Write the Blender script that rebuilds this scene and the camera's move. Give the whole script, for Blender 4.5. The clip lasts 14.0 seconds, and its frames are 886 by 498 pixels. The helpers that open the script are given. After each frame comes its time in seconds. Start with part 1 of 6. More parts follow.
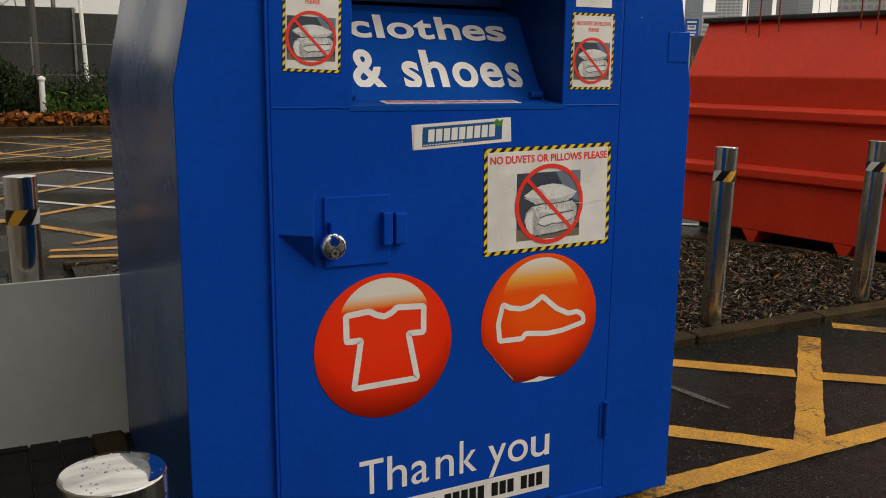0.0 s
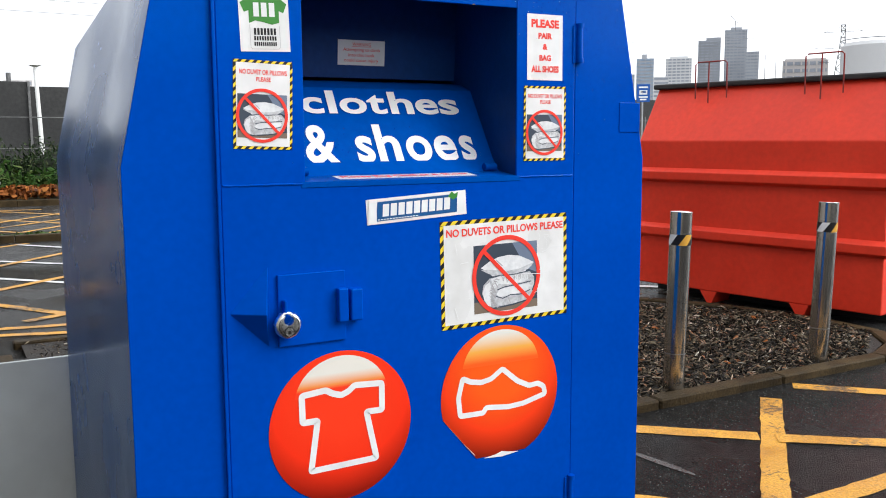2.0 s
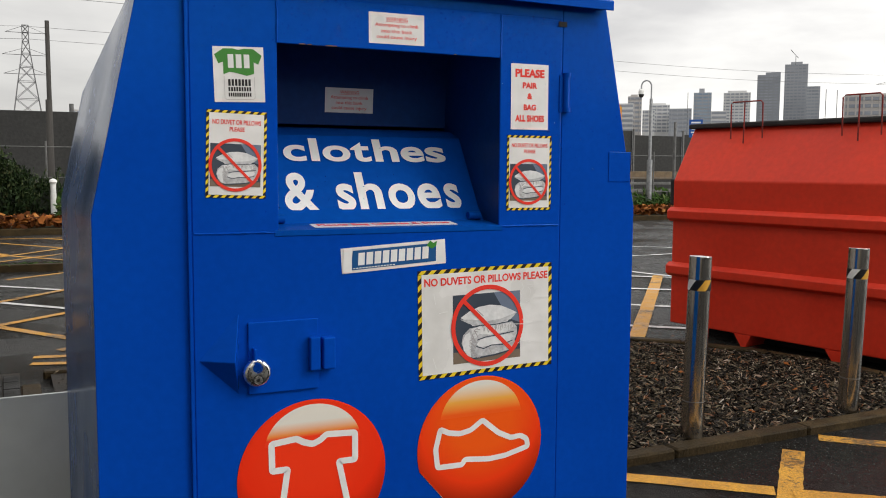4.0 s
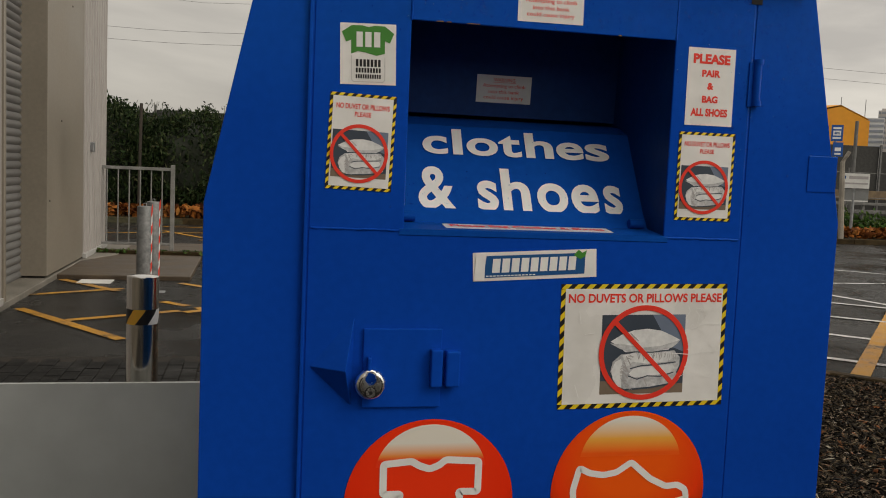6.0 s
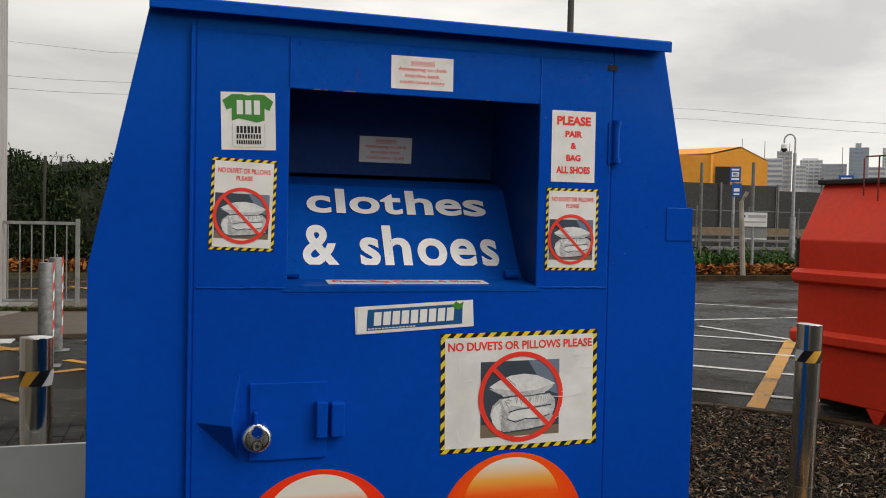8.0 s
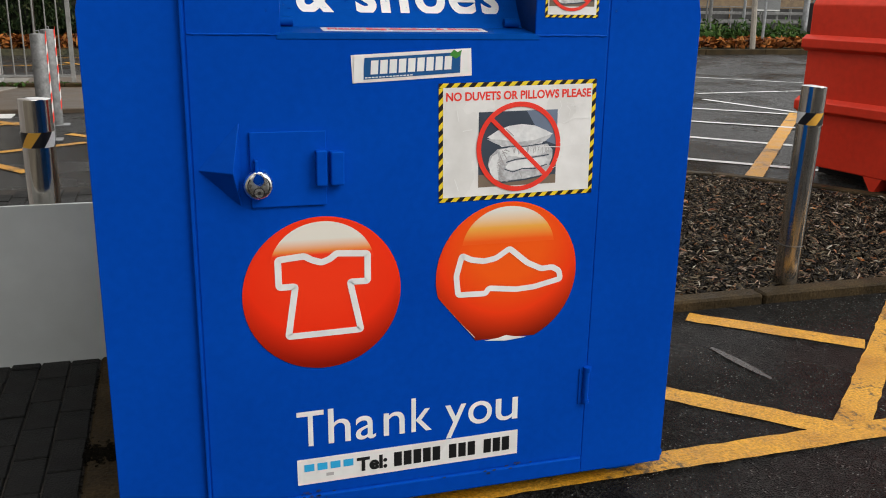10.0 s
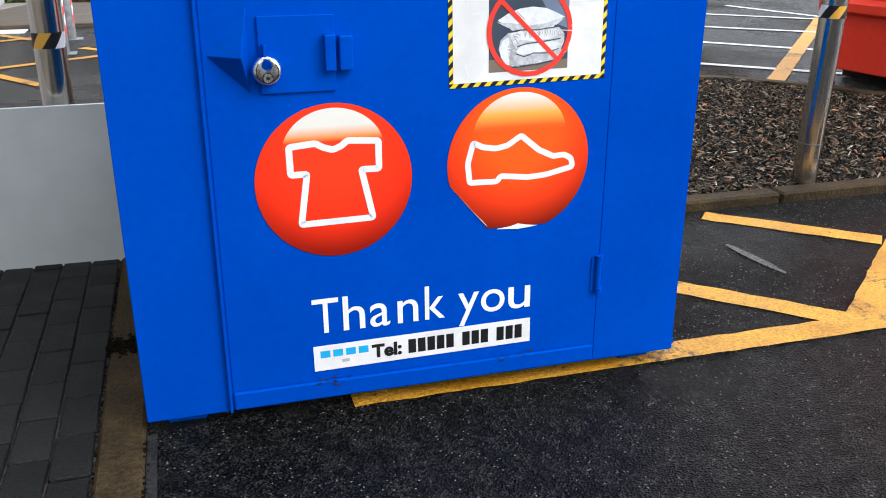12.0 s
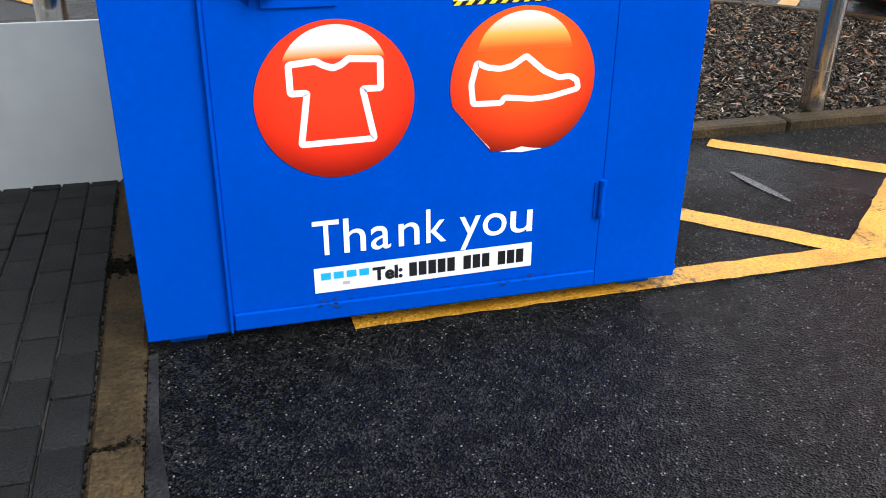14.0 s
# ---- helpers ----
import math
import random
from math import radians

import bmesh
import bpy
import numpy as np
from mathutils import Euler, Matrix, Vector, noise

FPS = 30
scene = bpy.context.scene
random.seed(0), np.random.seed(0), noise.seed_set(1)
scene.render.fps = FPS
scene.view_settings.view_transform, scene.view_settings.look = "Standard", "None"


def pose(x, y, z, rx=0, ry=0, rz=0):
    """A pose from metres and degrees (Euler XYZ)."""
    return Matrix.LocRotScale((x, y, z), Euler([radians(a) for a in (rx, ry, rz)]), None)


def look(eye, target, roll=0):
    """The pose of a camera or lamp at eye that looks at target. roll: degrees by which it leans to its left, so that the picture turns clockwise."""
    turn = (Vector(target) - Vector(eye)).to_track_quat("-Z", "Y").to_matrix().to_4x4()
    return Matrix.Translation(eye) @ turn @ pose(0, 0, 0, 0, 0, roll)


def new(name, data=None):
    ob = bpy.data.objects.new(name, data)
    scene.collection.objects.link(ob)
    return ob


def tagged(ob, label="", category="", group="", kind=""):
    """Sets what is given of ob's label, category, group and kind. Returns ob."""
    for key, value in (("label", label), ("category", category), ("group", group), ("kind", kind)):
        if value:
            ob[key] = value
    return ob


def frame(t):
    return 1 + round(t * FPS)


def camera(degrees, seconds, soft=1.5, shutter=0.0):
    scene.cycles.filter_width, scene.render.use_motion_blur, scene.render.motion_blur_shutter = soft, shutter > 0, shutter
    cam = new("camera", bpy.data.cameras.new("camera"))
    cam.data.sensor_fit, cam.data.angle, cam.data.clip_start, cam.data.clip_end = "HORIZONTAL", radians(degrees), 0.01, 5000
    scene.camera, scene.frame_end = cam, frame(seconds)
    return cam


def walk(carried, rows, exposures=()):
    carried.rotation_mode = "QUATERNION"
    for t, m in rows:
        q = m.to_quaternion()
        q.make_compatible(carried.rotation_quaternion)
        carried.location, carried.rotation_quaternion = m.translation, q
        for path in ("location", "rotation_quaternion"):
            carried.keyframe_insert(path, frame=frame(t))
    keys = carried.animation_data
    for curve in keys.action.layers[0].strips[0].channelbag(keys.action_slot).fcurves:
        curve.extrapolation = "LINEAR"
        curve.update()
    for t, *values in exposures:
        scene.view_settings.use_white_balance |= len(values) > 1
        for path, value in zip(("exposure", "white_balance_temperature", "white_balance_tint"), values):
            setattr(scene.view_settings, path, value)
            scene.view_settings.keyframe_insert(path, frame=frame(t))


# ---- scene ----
cam = camera(52.8, 14.0, 1.0)
PATH = [
    (0, (-1.194, -2.094, 1.369), (-0.303, -0.348, 0.977), 0.6),
    (0.5, (-1.216, -2.078, 1.33), (-0.357, -0.359, 0.776), 2.0),
    (1, (-1.21, -2.063, 1.323), (-0.305, -0.381, 0.732), 2.0),
    (1.5, (-1.177, -2.074, 1.362), (-0.211, -0.387, 0.889), 0.6),
    (2, (-1.167, -2.073, 1.389), (-0.19, -0.346, 1.14), -0.3),
    (2.2, (-1.171, -2.085, 1.415), (-0.206, -0.341, 1.252), -0.3),
    (4.3, (-0.915, -2.154, 1.435), (-0.056, -0.357, 1.256), 0.4),
    (4.5, (-0.868, -2.156, 1.431), (-0.022, -0.347, 1.321), 0.2),
    (5, (-0.797, -2.095, 1.444), (0.006, -0.264, 1.511), 0.9),
    (5.5, (-0.741, -1.948, 1.437), (-0.052, -0.070, 1.468), 2.0),
    (6, (-0.711, -1.951, 1.411), (-0.291, -0.004, 1.238), 2.5),
    (6.5, (-0.631, -2.043, 1.352), (-0.371, -0.089, 1.012), 2.2),
    (7, (-0.625, -2.072, 1.352), (-0.286, -0.128, 1.024), 1.5),
    (7.5, (-0.647, -2.067, 1.443), (-0.138, -0.136, 1.332), 1.1),
    (8, (-0.65, -2.075, 1.443), (-0.057, -0.167, 1.377), 1.3),
    (8.5, (-0.642, -2.079, 1.399), (-0.032, -0.192, 1.137), 1.2),
    (9, (-0.651, -2.088, 1.377), (-0.049, -0.224, 0.975), 1.0),
    (9.2, (-0.647, -2.094, 1.375), (-0.061, -0.233, 0.933), 1.1),
    (11.3, (-0.637, -2.095, 1.357), (-0.05, -0.279, 0.759), -0.0),
    (11.5, (-0.625, -2.118, 1.338), (-0.051, -0.297, 0.743), -0.7),
    (12, (-0.631, -2.13, 1.295), (-0.113, -0.337, 0.575), 0.1),
    (12.5, (-0.636, -2.128, 1.279), (-0.156, -0.365, 0.464), 0.4),
    (13, (-0.629, -2.122, 1.282), (-0.14, -0.377, 0.436), 0.5),
    (13.5, (-0.63, -2.124, 1.274), (-0.135, -0.384, 0.42), 0.6),
    (14, (-0.629, -2.113, 1.274), (-0.129, -0.382, 0.406), 0.7),
]
EXPOSURES = [(0, 0.27, 7600, 9), (0.5, 0.86, 6800, 9), (1, 1.44, 6200, 9), (1.5, 1.54, 6150, 9), (2, 1.36, 6250, 9), (2.2, 1.26, 6350, 9), (4.3, 0.62, 6900, 9),
             (4.5, 0.56, 6950, 9), (5, 0.37, 6850, 9), (5.5, 0.20, 6850, 9), (6, 0.12, 7500, 9), (6.5, 0.50, 7600, 9), (7, 0.84, 6650, 9), (7.5, 0.92, 6500, 9),
             (8, 0.48, 6950, 9), (8.5, 0.36, 7350, 9), (9, 0.44, 7250, 9), (9.2, 0.55, 7100, 9), (11.3, 1.42, 6200, 9), (11.5, 1.52, 6050, 9), (12, 1.60, 6000, 9),
             (12.5, 1.73, 6000, 9), (13, 1.79, 6000, 9), (13.5, 1.82, 5950, 9), (14, 1.84, 5950, 9)]
walk(cam, [(t, look(eye, target, roll)) for t, eye, target, roll in PATH], EXPOSURES)

# ---- world and light ----
world = bpy.data.worlds.new("overcast")
scene.world = world
world.use_nodes = True
wn, wl = world.node_tree.nodes, world.node_tree.links
wn.clear()
w_out = wn.new("ShaderNodeOutputWorld")
w_bg = wn.new("ShaderNodeBackground")
w_bg.inputs["Strength"].default_value = 1.0
w_co = wn.new("ShaderNodeTexCoord")
w_map = wn.new("ShaderNodeMapping")
w_map.inputs["Scale"].default_value = (1.0, 1.0, 3.4)
w_n = wn.new("ShaderNodeTexNoise")
w_n.inputs["Scale"].default_value = 2.3
w_n.inputs["Detail"].default_value = 7.0
w_n.inputs["Roughness"].default_value = 0.52
w_n.inputs["Distortion"].default_value = 0.35
w_r = wn.new("ShaderNodeValToRGB")
w_r.color_ramp.elements[0].position, w_r.color_ramp.elements[0].color = 0.30, (0.53, 0.53, 0.55, 1)
w_r.color_ramp.elements[1].position, w_r.color_ramp.elements[1].color = 0.68, (1.04, 1.04, 1.04, 1)
w_sky = wn.new("ShaderNodeTexSky")
w_sky.sky_type = "NISHITA"
w_sky.sun_disc = False
w_sky.sun_elevation, w_sky.sun_rotation = radians(38), radians(135)
w_dim = wn.new("ShaderNodeVectorMath")
w_dim.operation = "SCALE"
w_dim.inputs["Scale"].default_value = 0.08
w_mix = wn.new("ShaderNodeMix")
w_mix.data_type = "RGBA"
w_mix.inputs["Factor"].default_value = 0.92
wl.new(w_co.outputs["Generated"], w_map.inputs["Vector"])
wl.new(w_map.outputs["Vector"], w_n.inputs["Vector"])
wl.new(w_n.outputs["Fac"], w_r.inputs["Fac"])
wl.new(w_sky.outputs["Color"], w_dim.inputs[0])
wl.new(w_dim.outputs["Vector"], w_mix.inputs["A"])
wl.new(w_r.outputs["Color"], w_mix.inputs["B"])
# the overcast is thinner and brighter towards the hidden sun
w_dot = wn.new("ShaderNodeVectorMath")
w_dot.operation = "DOT_PRODUCT"
w_dot.inputs[1].default_value = Vector((9, -9, 10)).normalized()
w_gain = wn.new("ShaderNodeMapRange")
w_gain.inputs["From Min"].default_value, w_gain.inputs["From Max"].default_value = -1.0, 1.0
w_gain.inputs["To Min"].default_value, w_gain.inputs["To Max"].default_value = 0.38, 1.34
wl.new(w_co.outputs["Generated"], w_dot.inputs[0])
wl.new(w_dot.outputs["Value"], w_gain.inputs["Value"])
wl.new(w_gain.outputs["Result"], w_bg.inputs["Strength"])
wl.new(w_mix.outputs["Result"], w_bg.inputs["Color"])
wl.new(w_bg.outputs["Background"], w_out.inputs["Surface"])

sun = new("sun", bpy.data.lights.new("sun", "SUN"))
sun.data.energy, sun.data.angle, sun.data.color = 0.65, radians(25), (1.0, 0.97, 0.93)
sun.matrix_world = look((9, -9, 10), (0, 0, 0))


# ---- materials ----
def surface(name, c1, c2, scale=3.0, rough=0.5, metal=0.0, bump=0.0, bump_scale=60.0, rough_var=0.1, fine=0.15, spread=0.0, coat=0.0, stretch=(1, 1, 1), specular=0.5, tint=(1, 1, 1)):
    """Two colours mixed by broad noise, shaded by fine noise, with relief; spread varies whole pieces."""
    m = bpy.data.materials.new(name)
    m.use_nodes = True
    n, l = m.node_tree.nodes, m.node_tree.links
    b = n["Principled BSDF"]
    co = n.new("ShaderNodeTexCoord")
    mp = n.new("ShaderNodeMapping")
    mp.inputs["Scale"].default_value = stretch
    l.new(co.outputs["Object"], mp.inputs["Vector"])
    broad = n.new("ShaderNodeTexNoise")
    broad.inputs["Scale"].default_value, broad.inputs["Detail"].default_value = scale, 5
    small = n.new("ShaderNodeTexNoise")
    small.inputs["Scale"].default_value, small.inputs["Detail"].default_value = bump_scale, 4
    l.new(mp.outputs["Vector"], broad.inputs["Vector"])
    l.new(mp.outputs["Vector"], small.inputs["Vector"])
    ramp = n.new("ShaderNodeValToRGB")
    ramp.color_ramp.elements[0].position, ramp.color_ramp.elements[0].color = 0.32, (*c1, 1)
    ramp.color_ramp.elements[1].position, ramp.color_ramp.elements[1].color = 0.68, (*c2, 1)
    l.new(broad.outputs["Fac"], ramp.inputs["Fac"])
    gain = n.new("ShaderNodeMapRange")
    gain.inputs["From Min"].default_value, gain.inputs["From Max"].default_value = 0.3, 0.7
    gain.inputs["To Min"].default_value, gain.inputs["To Max"].default_value = 1 - fine, 1 + fine
    l.new(small.outputs["Fac"], gain.inputs["Value"])
    hsv = n.new("ShaderNodeHueSaturation")
    l.new(ramp.outputs["Color"], hsv.inputs["Color"])
    if spread:
        info = n.new("ShaderNodeObjectInfo")
        rnd = n.new("ShaderNodeMapRange")
        rnd.inputs["To Min"].default_value, rnd.inputs["To Max"].default_value = 1 - spread, 1 + spread
        mul = n.new("ShaderNodeMath")
        mul.operation = "MULTIPLY"
        l.new(info.outputs["Random"], rnd.inputs["Value"])
        l.new(rnd.outputs["Result"], mul.inputs[0])
        l.new(gain.outputs["Result"], mul.inputs[1])
        l.new(mul.outputs["Value"], hsv.inputs["Value"])
    else:
        l.new(gain.outputs["Result"], hsv.inputs["Value"])
    l.new(hsv.outputs["Color"], b.inputs["Base Color"])
    rr = n.new("ShaderNodeMapRange")
    rr.inputs["From Min"].default_value, rr.inputs["From Max"].default_value = 0.3, 0.7
    rr.inputs["To Min"].default_value, rr.inputs["To Max"].default_value = max(0.02, rough - rough_var), min(1, rough + rough_var)
    l.new(broad.outputs["Fac"], rr.inputs["Value"])
    l.new(rr.outputs["Result"], b.inputs["Roughness"])
    b.inputs["Metallic"].default_value = metal
    b.inputs["Specular IOR Level"].default_value = specular
    b.inputs["Specular Tint"].default_value = (*tint, 1)
    b.inputs["Coat Weight"].default_value = coat
    b.inputs["Coat Roughness"].default_value = 0.05
    if bump:
        bp = n.new("ShaderNodeBump")
        bp.inputs["Strength"].default_value, bp.inputs["Distance"].default_value = 1.0, bump
        l.new(small.outputs["Fac"], bp.inputs["Height"])
        l.new(bp.outputs["Normal"], b.inputs["Normal"])
    return m


def print_ink(name, colour, rough=0.38):
    return surface(name, [c * 0.94 for c in colour], [min(1, c * 1.05) for c in colour], 9, rough, bump=0.0004, bump_scale=25, fine=0.04, rough_var=0.08, specular=0.3)


BLUE = surface("blue_paint", (0.0001, 0.053, 0.395), (0.0002, 0.063, 0.45), 2.2, 0.17, bump=0.00028, bump_scale=48, fine=0.05, rough_var=0.05, specular=0.16, tint=(0.1, 0.7, 1.0))
# rougher flank copy of BLUE; its shade and teal reflection are in the colour
BLUE_FLANK = surface("weathered_shaded_blue", (0.003, 0.068, 0.27), (0.005, 0.084, 0.33), 2.2, 0.25, bump=0.0004, bump_scale=30, fine=0.08, rough_var=0.09, specular=0.26, tint=(0.5, 0.95, 1.0))
# copy of BLUE toned down: shade inside the chute is put into the colour
BLUE_SHADE = surface("blue_paint_shaded", (0.0002, 0.060, 0.34), (0.0003, 0.072, 0.39), 2.2, 0.45, bump=0.0006, bump_scale=48, fine=0.06, specular=0.03, tint=(0.3, 0.7, 1.0))
# navy carries the recess's shade on flap, sides and top as colour
NAVY_SHADE = surface("navy_recess_shade", (0.0012, 0.034, 0.165), (0.002, 0.044, 0.20), 3.0, 0.5, bump=0.0006, bump_scale=48, fine=0.08, specular=0.2)
WHITE_INK = print_ink("white_vinyl", (0.80, 0.80, 0.79))
PAPER = surface("laminated_paper", (0.74, 0.73, 0.71), (0.82, 0.81, 0.80), 7, 0.3, bump=0.0015, bump_scale=14, fine=0.04, rough_var=0.12)
RED_INK = print_ink("red_ink", (0.84, 0.048, 0.03))
TAPE_GOLD = print_ink("tape_gold", (0.66, 0.35, 0.05))
RAIL_PAINT = surface("grey_rail_paint", (0.17, 0.17, 0.165), (0.26, 0.26, 0.25), 6, 0.55, fine=0.15)
RAIL_PALE = surface("dull_white_paint", (0.34, 0.335, 0.325), (0.45, 0.445, 0.43), 6, 0.6, fine=0.15)
DULL_STEEL = surface("weathered_steel", (0.09, 0.09, 0.09), (0.17, 0.17, 0.165), 8, 0.6, metal=0.3, fine=0.15)
BLACK_INK = print_ink("black_ink", (0.012, 0.012, 0.013))
YELLOW_INK = print_ink("yellow_ink", (0.80, 0.60, 0.03))
GREEN_INK = print_ink("green_ink", (0.05, 0.24, 0.035))
STICKER_BLUE = print_ink("sticker_blue", (0.008, 0.085, 0.26))
NAVY_INK = print_ink("navy_ink", (0.012, 0.065, 0.20))
CYAN_INK = print_ink("cyan_ink", (0.03, 0.40, 0.75))
GREY_INK = print_ink("grey_ink", (0.42, 0.40, 0.40))
SLATE_INK = print_ink("slate_ink", (0.05, 0.065, 0.09))
TAN_INK = print_ink("tan_ink", (0.20, 0.15, 0.11))
LINEN_INK = surface("printed_linen", (0.68, 0.69, 0.70), (0.80, 0.80, 0.80), 30, 0.35, fine=0.08, bump_scale=90)
LINEN_MID = surface("printed_linen_shade", (0.42, 0.43, 0.45), (0.60, 0.60, 0.61), 45, 0.35, fine=0.2, bump_scale=120)
HAZE_INK = print_ink("pale_slate_ink", (0.16, 0.20, 0.28))
STEEL = surface("brushed_steel", (0.43, 0.41, 0.38), (0.58, 0.56, 0.525), 4, 0.15, metal=1.0, bump=0.0003, bump_scale=70, rough_var=0.06, fine=0.18, stretch=(1, 1, 0.15))
# brushed round the tube, so that reflections run up and down it
brush = STEEL.node_tree.nodes.new("ShaderNodeTangent")
brush.direction_type, brush.axis = "RADIAL", "Z"
STEEL.node_tree.links.new(brush.outputs["Tangent"], STEEL.node_tree.nodes["Principled BSDF"].inputs["Tangent"])
STEEL.node_tree.nodes["Principled BSDF"].inputs["Anisotropic"].default_value = 0.40
STEEL.node_tree.nodes["Principled BSDF"].inputs["Anisotropic Rotation"].default_value = 0.25
POLISHED = surface("polished_steel", (0.62, 0.61, 0.60), (0.68, 0.67, 0.66), 6, 0.05, metal=1.0, rough_var=0.02, fine=0.02)
CHROME = surface("padlock_steel", (0.84, 0.83, 0.80), (0.92, 0.91, 0.88), 40, 0.26, metal=1.0, fine=0.05)
RED_PAINT = surface("red_paint", (0.66, 0.034, 0.014), (0.76, 0.046, 0.019), 1.6, 0.46, bump=0.0012, bump_scale=22, fine=0.06, specular=0.40, tint=(1.0, 0.75, 0.7))
RUBBER = surface("black_rubber", (0.012, 0.012, 0.013), (0.03, 0.03, 0.03), 6, 0.7, bump=0.004, bump_scale=30)
BOARD = surface("white_board", (0.50, 0.525, 0.515), (0.57, 0.595, 0.585), 2, 0.38, bump=0.0006, bump_scale=8, fine=0.03)
KERB = surface("kerb_concrete", (0.024, 0.0165, 0.0075), (0.056, 0.038, 0.018), 6, 0.6, bump=0.006, bump_scale=95, fine=0.45, spread=0.15, specular=0.08)
PAVER = surface("paver_concrete", (0.0032, 0.0032, 0.0031), (0.014, 0.014, 0.0135), 4, 0.55, bump=0.005, bump_scale=140, fine=0.7, spread=0.18, specular=0.14, rough_var=0.2)
RIBBED = surface("pale_ribbed_cladding", (0.30, 0.28, 0.265), (0.37, 0.35, 0.335), 1.6, 0.42, fine=0.08, bump_scale=30, stretch=(1, 1, 0.15))
CLADDING = surface("beige_cladding", (0.195, 0.171, 0.136), (0.25, 0.22, 0.178), 0.8, 0.45, fine=0.06, bump_scale=30)
DARK = surface("dark_void", (0.012, 0.012, 0.012), (0.022, 0.021, 0.02), 3, 0.8)
GALV = surface("galvanised_steel", (0.24, 0.25, 0.26), (0.38, 0.39, 0.40), 12, 0.42, metal=0.8, fine=0.1)
WHITE_PAINT = surface("white_paint", (0.66, 0.66, 0.64), (0.78, 0.78, 0.76), 5, 0.45, fine=0.08)
SHUTTER = surface("grey_shutter", (0.12, 0.118, 0.116), (0.18, 0.178, 0.174), 2, 0.5, fine=0.08)


# ---- mesh helpers ----
ROOTS = {}


def thing(name, at, label, category, group="", kind=""):
    e = new(name)
    e.location = at
    e.empty_display_size = 0.1
    ROOTS[e.name] = Vector(at)
    return tagged(e, label, category, group, kind)


def part(name, bm, material, parent=None, label="", smooth=False):
    """Link a bmesh, in world coordinates, as one mesh under a thing or a part."""
    bmesh.ops.recalc_face_normals(bm, faces=bm.faces)
    me = bpy.data.meshes.new(name)
    if smooth:
        for f in bm.faces:
            f.smooth = True
    bm.to_mesh(me)
    bm.free()
    for m in material if isinstance(material, (list, tuple)) else [material]:
        me.materials.append(m)
    if smooth:
        me.set_sharp_from_angle(angle=radians(40))
    ob = new(name, me)
    if parent is not None:
        ob.parent = parent
        if parent.name in ROOTS:
            ob.matrix_parent_inverse = Matrix.Translation(-ROOTS[parent.name])
    if label:
        ob["label"] = label
    return ob


def box(bm, x0, x1, y0, y1, z0, z1, bevel=0.0, m=None, segments=2, mat=0):
    vs = [bm.verts.new((x, y, z)) for x in (x0, x1) for y in (y0, y1) for z in (z0, z1)]
    fs = [bm.faces.new([vs[i] for i in q]) for q in ((0, 1, 3, 2), (4, 6, 7, 5), (0, 4, 5, 1), (2, 3, 7, 6), (0, 2, 6, 4), (1, 5, 7, 3))]
    for f in fs:
        f.material_index = mat
    geo = set(vs)
    if bevel:
        es = list({e for f in fs for e in f.edges})
        r = bmesh.ops.bevel(bm, geom=es, offset=bevel, segments=segments, profile=0.5, affect="EDGES", material=mat)
        geo = {v for v in vs if v.is_valid} | {v for f in r["faces"] for v in f.verts}
    if m is not None:
        bmesh.ops.transform(bm, matrix=m, verts=list(geo))
    return bm


def prism(bm, outline, a, b, axis="y", bevel=0.0, mat=0):
    """A solid from an outline of (u, v), pushed from a to b along the axis."""
    def at(u, v, w):
        return {"y": (u, w, v), "x": (w, u, v), "z": (u, v, w)}[axis]
    p = [bm.verts.new(at(u, v, a)) for u, v in outline]
    q = [bm.verts.new(at(u, v, b)) for u, v in outline]
    fs = [bm.faces.new(p), bm.faces.new(q[::-1])]
    for i in range(len(p)):
        j = (i + 1) % len(p)
        fs.append(bm.faces.new((p[j], p[i], q[i], q[j])))
    for f in fs:
        f.material_index = mat
    bmesh.ops.recalc_face_normals(bm, faces=fs)
    if bevel:
        bmesh.ops.bevel(bm, geom=list({e for f in fs for e in f.edges}), offset=bevel, segments=2, profile=0.5, affect="EDGES", material=mat)
    return bm


def lathe(bm, profile, cx, cy, n=32, mat=0):
    """A turned solid about the vertical through (cx, cy) from (radius, z) pairs."""
    rings = []
    for r, z in profile:
        rings.append([bm.verts.new((cx + r * math.cos(2 * math.pi * i / n), cy + r * math.sin(2 * math.pi * i / n), z)) for i in range(n)])
    for a, b in zip(rings, rings[1:]):
        for i in range(n):
            j = (i + 1) % n
            bm.faces.new((a[i], a[j], b[j], b[i])).material_index = mat
    bm.faces.new(rings[0][::-1]).material_index = mat
    bm.faces.new(rings[-1]).material_index = mat
    return bm


def tube(bm, points, r, n=10, mat=0, r_end=None):
    """A round bar along a line of points."""
    pts = [Vector(p) for p in points]
    rings = []
    for i, p in enumerate(pts):
        d = (pts[min(i + 1, len(pts) - 1)] - pts[max(i - 1, 0)]).normalized()
        side = d.cross(Vector((0.31, 0.17, 0.93)) if abs(d.z) < 0.9 else Vector((1, 0.1, 0))).normalized()
        up = side.cross(d)
        rr = r if r_end is None else r + (r_end - r) * i / (len(pts) - 1)
        rings.append([bm.verts.new(p + rr * (math.cos(2 * math.pi * k / n) * side + math.sin(2 * math.pi * k / n) * up)) for k in range(n)])
    for a, b in zip(rings, rings[1:]):
        for i in range(n):
            j = (i + 1) % n
            bm.faces.new((a[i], a[j], b[j], b[i])).material_index = mat
    bm.faces.new(rings[0][::-1]).material_index = mat
    bm.faces.new(rings[-1]).material_index = mat
    return bm


